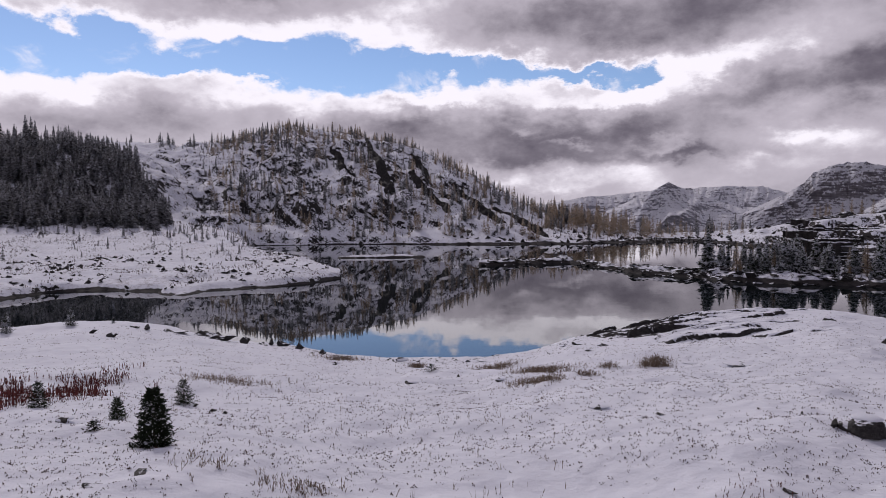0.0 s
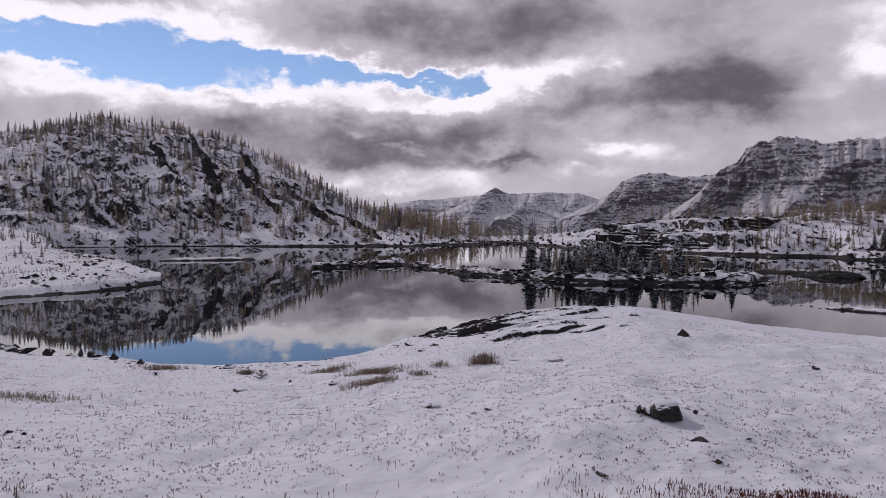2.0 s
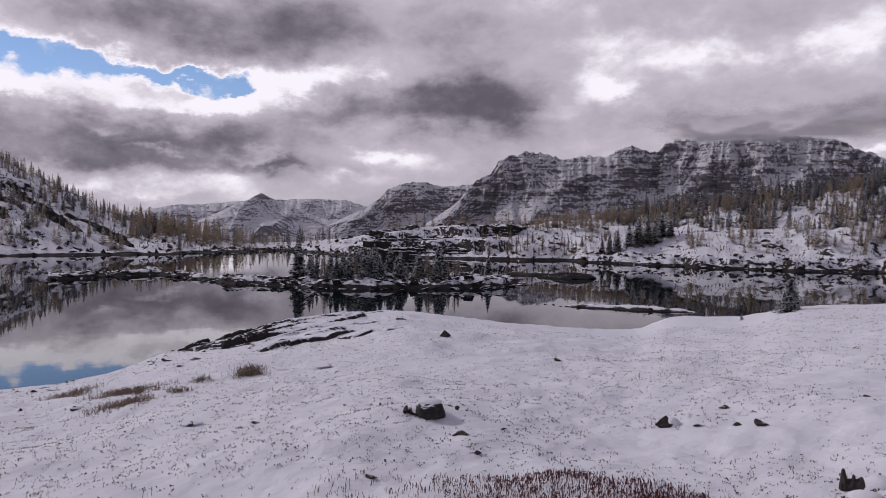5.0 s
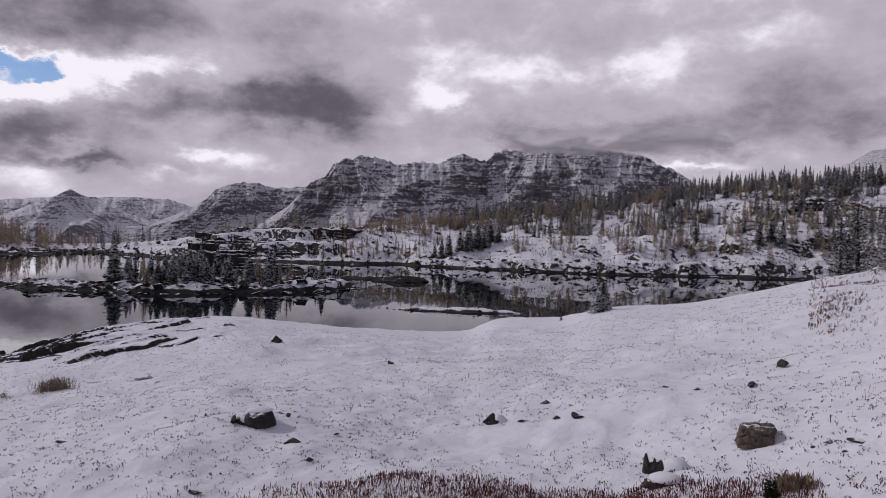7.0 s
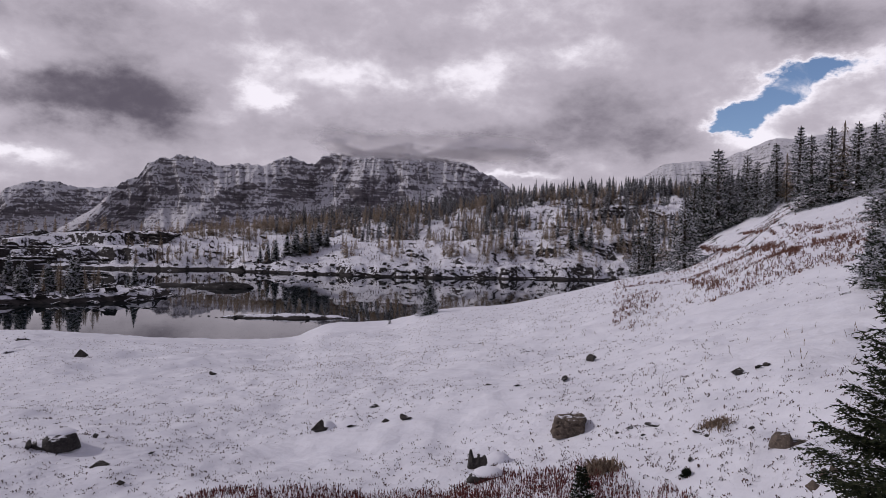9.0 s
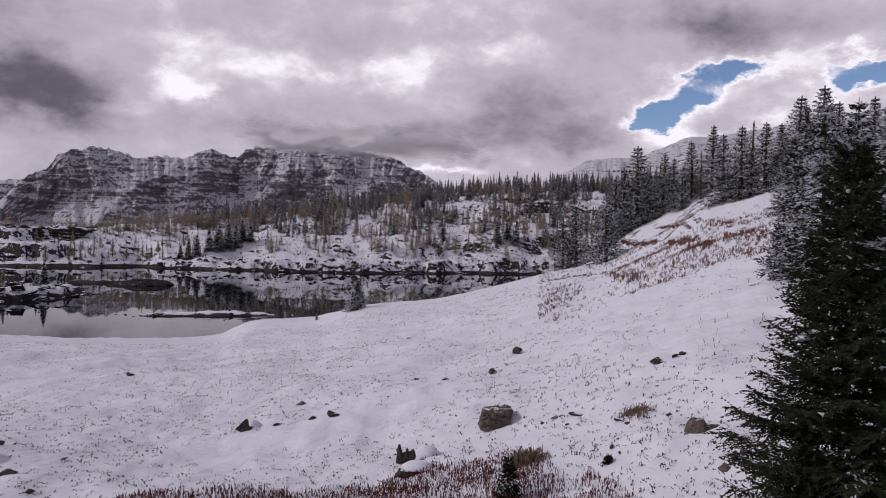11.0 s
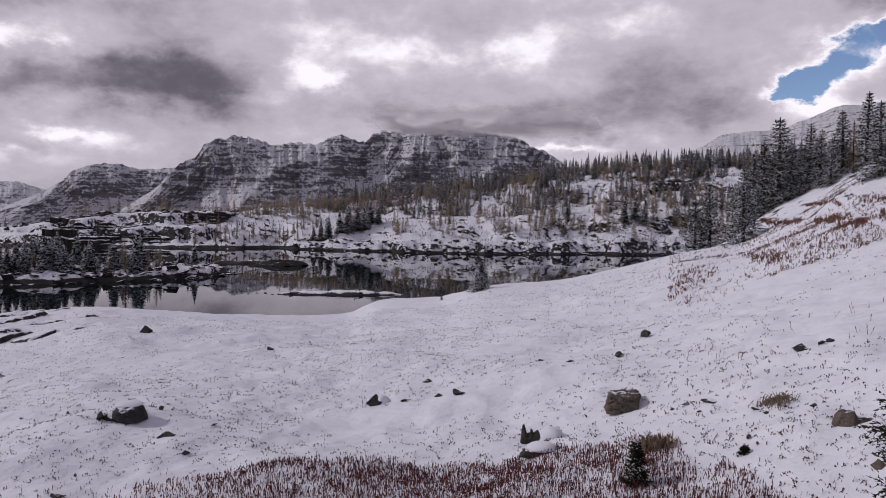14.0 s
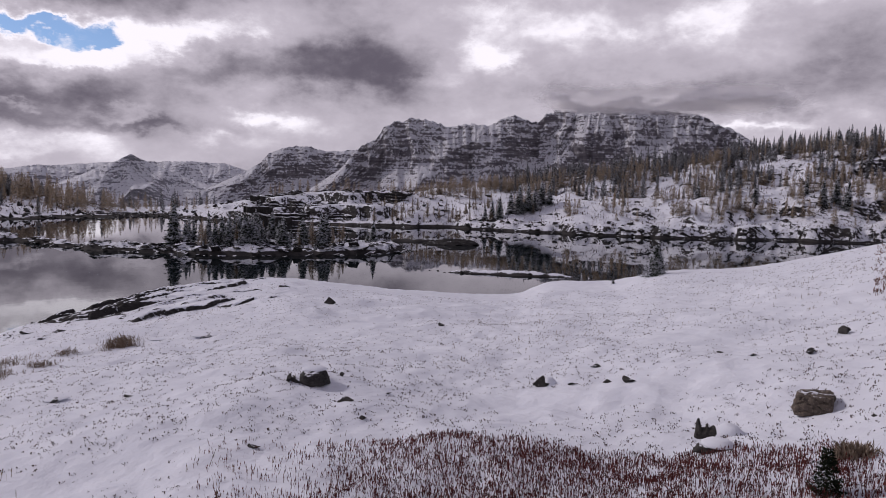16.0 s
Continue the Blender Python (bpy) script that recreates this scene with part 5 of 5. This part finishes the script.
def rubble(name, label, places, sizes, seed):
    """Many small dark rocks in one mesh."""
    gen = np.random.default_rng(seed)
    src = []
    for me in ROCKS[:4]:
        g = random.Random(int(gen.integers(1000)))
        bm = bmesh.new()
        for k in range(10):
            bm.verts.new((g.gauss(0, .3), g.gauss(0, .3), abs(g.gauss(0, .3))))
        bmesh.ops.convex_hull(bm, input=bm.verts[:])
        bmesh.ops.delete(bm, geom=[v for v in bm.verts if not v.link_faces], context="VERTS")
        bm.verts.index_update()
        src.append((np.array([v.co[:] for v in bm.verts]), np.array([[v.index for v in f.verts] for f in bm.faces])))
        bm.free()
    vs, fs, n = [], [], 0
    for p, w in zip(places, sizes):
        v, f = src[int(gen.integers(4))]
        t = gen.uniform(0, 6.28)
        R = np.array([[math.cos(t), -math.sin(t), 0], [math.sin(t), math.cos(t), 0], [0, 0, 1]])
        vs.append((v * (w * gen.uniform(0.8, 1.6), w, w * gen.uniform(0.5, 0.9))) @ R.T + p - (0, 0, 0.12 * w))
        fs.append(f + n)
        n += len(v)
    return tagged(new(name, mesh_of(name, np.concatenate(vs), np.concatenate(fs), M_LEDGE, False)), label, "rocks", kind="stuff")


p = scatter(800, -36, -8.6, 104, 190, 90, lambda a, r, z, u: (fbm(a / 1.2, r / 5, 3, 91) > 0.05) & (z < 2.6), 0.1)
rubble("shore_rubble", "dark rocks scattered on the snowy peninsula", p, rng.uniform(0.25, 1.2, len(p)) ** 1.4, 92)
p = scatter(170, -16, 13, 46, 64, 88, lambda a, r, z, u: (z < 1.05) & (r < at(E_RIM_R, a) + 1.0), 0.1)
rubble("near_rubble", "small dark rocks along the near edge of the lake", p, 0.08 + 0.30 * rng.random(len(p)) ** 2, 89)
p = scatter(330, 2.6, 22, 124, 165, 93, lambda a, r, z, u: z < 2.0, -0.25)
rubble("bar_rubble", "dark rocks of the low bar across the lake", p, rng.uniform(0.4, 1.5, len(p)), 94)
p = scatter(520, 19.8, 39.5, 116, 146, 95, lambda a, r, z, u: (z < 1.6) | (u < 0.3), -0.3)
rubble("island_rubble", "dark rocks round the island", p, rng.uniform(0.4, 1.9, len(p)), 96)
p = scatter(480, -17, 84, 200, 300, 97, lambda a, r, z, u: z < 1.2 + 3 * u * u, -0.1)
rubble("far_rubble", "dark rocks along the far shore", p, rng.uniform(0.4, 1.8, len(p)), 98)
p = scatter(190, 44, 80, 200, 262, 120, lambda a, r, z, u: z < 1.0 + 3 * u * u, -0.1)
rubble("bank_rubble", "broken dark rock along the far bank", p, rng.uniform(0.6, 2.0, len(p)), 121)
p = scatter(130, 22, 46, 238, 288, 122, lambda a, r, z, u: z > 3)
rubble("ridge_rubble", "dark crags on the low rock ridge", p, rng.uniform(0.6, 2.4, len(p)), 123)
p = scatter(420, -20, 14, 256, 440, 99, lambda a, r, z, u: fbm(a / 1.5, r / 12, 3, 101) > 0.1)
rubble("hill_rubble", "dark crags on the snowy hill", p, rng.uniform(0.4, 1.5, len(p)), 102)

# ---- grasses and dead stems in the snow ----


def stems(name, label, places, low, high, wide, mat, seed, many=(2, 5), lean=0.3, seeds=0.5):
    """Tufts of thin stems, some with a seed head, all in one mesh."""
    gen = np.random.default_rng(seed)
    v = []
    for p in places:
        for k in range(int(gen.integers(*many))):
            h = gen.uniform(low, high)
            th, bend = gen.uniform(0, 6.28), abs(gen.normal()) * lean
            o = np.array(p) + np.array([gen.normal() * 0.035, gen.normal() * 0.035, -0.02])
            top = o + np.array([math.cos(th) * bend * h, math.sin(th) * bend * h, h])
            ph = gen.uniform(0, 6.28)
            c = np.array([math.cos(ph), math.sin(ph), 0]) * wide
            v += [o - c, o + c, top]
            if gen.random() < seeds:
                m = o + (top - o) * 0.62
                v += [m - c * 1.8, m + (top - o) * 0.5, m + c * 1.8 + (top - o) * 0.12]
    v = np.array(v)
    ob = new(name, mesh_of(name, v, np.arange(len(v)).reshape(-1, 3), mat, False))
    return tagged(ob, label, "grass", kind="stuff")


def meadow(count, az0, az1, r0, r1, seed, keep=None):
    """Places in the meadow, thinning out with distance."""
    gen = np.random.default_rng(seed)
    out = np.zeros((0, 3))
    while len(out) < count:
        n = count * 3
        a = gen.uniform(az0, az1, n)
        r = r0 + (r1 - r0) * gen.uniform(0, 1, n) ** 1.25
        x, y = r * np.sin(np.radians(a)), r * np.cos(np.radians(a))
        z = height(x, y)
        ok = (z > 0.25) & (r < at(E_RIM_R, a))
        if keep is not None:
            ok &= keep(a, r, x, y, gen.random(n))
        out = np.concatenate([out, np.stack([x, y, z], -1)[ok]])
    return out[:count]


def patchy(size, cut, seed):
    return lambda a, r, x, y, u: fbm(x / size, y / size, 3, seed) + 0.6 * (u - 0.5) > cut


stems("grass_tufts", "thin dark grass tufts poking through the snow", meadow(30000, -36, 104, 7, 60, 31, lambda a, r, x, y, u: fbm(x / 4, y / 4, 3, 80) + 0.6 * (u - 0.5) > -0.5 + 0.35 * smooth(a, 52, 80)), 0.02, 0.065, 0.010, M_DRY, 32, (3, 7), 0.55)
stems("tall_stems", "tall dry plant stems in the snow", meadow(650, -36, 100, 8, 45, 33, patchy(8, 0.1, 81)), 0.10, 0.24, 0.008, M_TAN, 34, (1, 4))
stems("red_stems", "dense dark red willowherb stems in the snow", meadow(18000, 22, 92, 7.0, 13.6, 35, lambda a, r, x, y, u: ((EYE - height(x, y)) / r > 0.308 + 0.03 * fbm(a / 4, a * 0, 2, 82) + 0.05 * u * u + 0.05 * (1 - smooth(a, 22, 36)) + 0.05 * smooth(a, 72, 88)) & (np.modf(u * 91.7)[0] < 0.12 + 0.88 * smooth(a + 6 * fbm(x / 1.2, y / 1.2, 2, 85), 24, 46))), 0.05, 0.15, 0.0065, M_RED, 36, (2, 4), 0.25, 0.8)
stems("red_stems", "dark red stems in the left meadow hollow", meadow(1100, -36, -22.5, 22, 40, 37, lambda a, r, x, y, u: (np.abs((EYE - height(x, y)) / r - 0.219) < 0.010 + 0.010 * u) & (fbm(a / 3, r / 3, 2, 83) > -0.3)), 0.12, 0.27, 0.012, M_RED, 38, (2, 4), 0.2, 0.8)
stems("red_shrubs", "reddish low shrubs on the snowy slope", meadow(3000, 74, 97, 30, 86, 39, lambda a, r, x, y, u: fbm(x / 6, y / 3, 3, 84) + 0.9 * (u - 0.5) > 0.15), 0.06, 0.20, 0.014, M_REDSHRUB, 40, (3, 6), 0.5, 0.8)
for k, (a0, a1, tan, deep) in enumerate(((80.4, 83.2, .001, 2.4), (84.0, 87.2, .0, 2.2), (76.2, 78.4, -.016, 1.6), (83.4, 85.6, .020, 1.2), (86.0, 88.6, .030, 1.4), (88.0, 91.5, .012, 1.6), (79.5, 82.0, -.048, 1.4))):
    gen = np.random.default_rng(560 + k)
    c, d = meet(a0, tan), meet(a1, tan)
    n = int(65 * (d - c).length * deep / 12)
    u = gen.uniform(0, 1, n)
    out = gen.normal(size=n) * deep * 0.9 * np.sqrt(np.sin(np.pi * u))
    x, y = c.x + (d.x - c.x) * u, c.y + (d.y - c.y) * u
    k_out = 1 + out / np.hypot(x, y)
    x, y = x * k_out, y * k_out
    tagged(stems("red_shrubs", "patch of rust-red low shrubs on the snowy slope", np.stack([x, y, height(x, y)], -1), 0.08, 0.24, 0.018, M_REDSHRUB, 570 + k, (4, 7), 0.5, 0.8), "", "shrub", kind="stuff")
for k, (az, tan, half, n, tall) in enumerate(((73.3, -.317, .30, 260, .20), (81.9, -.236, .28, 120, .14), (17.1, -.212, .75, 200, .55), (8.2, -.227, 1.5, 380, .34), (7.9, -.242, 1.2, 260, .3), (4.4, -.224, 1.2, 260, .34), (-8.5, -.208, 1.6, 300, .3), (-17.5, -.229, 1.8, 200, .26), (-20, -.343, .8, 30, .2),
                                               (-11, -.395, .5, 50, .16), (-13.5, -.385, .8, 30, .18), (77.2, -.10, 2.5, 70, .16), (11.8, -.229, .5, 80, .25), (13.5, -.216, .5, 70, .25), (80.6, -.055, 2.2, 90, .18), (-2.2, -.222, .5, 120, .35))):
    c = meet(az, tan)
    gen = np.random.default_rng(500 + k)
    x, y = c.x + half * gen.normal(size=n) * 0.5, c.y + half * gen.normal(size=n) * 0.5
    pts = np.stack([x, y, height(x, y)], -1)
    tagged(stems("dry_shrub", "low tan shrub with dry twigs in the snow", pts, 0.3 * tall, tall, 0.008, M_TAN, 600 + k, (3, 6), 0.5, 0.6), "", "shrub")

stems("stubble", "dead grass and twigs through the thin snow of the peninsula", scatter(5500, -40, -8.6, 104, 262, 110, lambda a, r, z, u: fbm(a / 1.5, r / 8, 3, 116) + 0.5 * (u - 0.5) > 0.1, 0.5), 0.1, 0.42, 0.035, M_DRY, 111, (2, 5), 0.5, 0.5)
stems("stubble", "bare brush on the snowy rocky hill", scatter(4200, -21, 16, 258, 445, 112, None, 0.8), 0.3, 1.1, 0.10, M_DRY, 113, (2, 5), 0.5, 0.5)
stems("stubble", "bare brush on the snowy far bank", scatter(5000, 38, 84, 206, 320, 114, None, 0.8), 0.25, 0.9, 0.08, M_DRY, 115, (2, 5), 0.5, 0.5)
for proto in (*FIRS, *LARCHES, *RISE_FIRS):
    if proto.name not in used:
        for o in (*proto.children_recursive, proto):
            bpy.data.objects.remove(o)
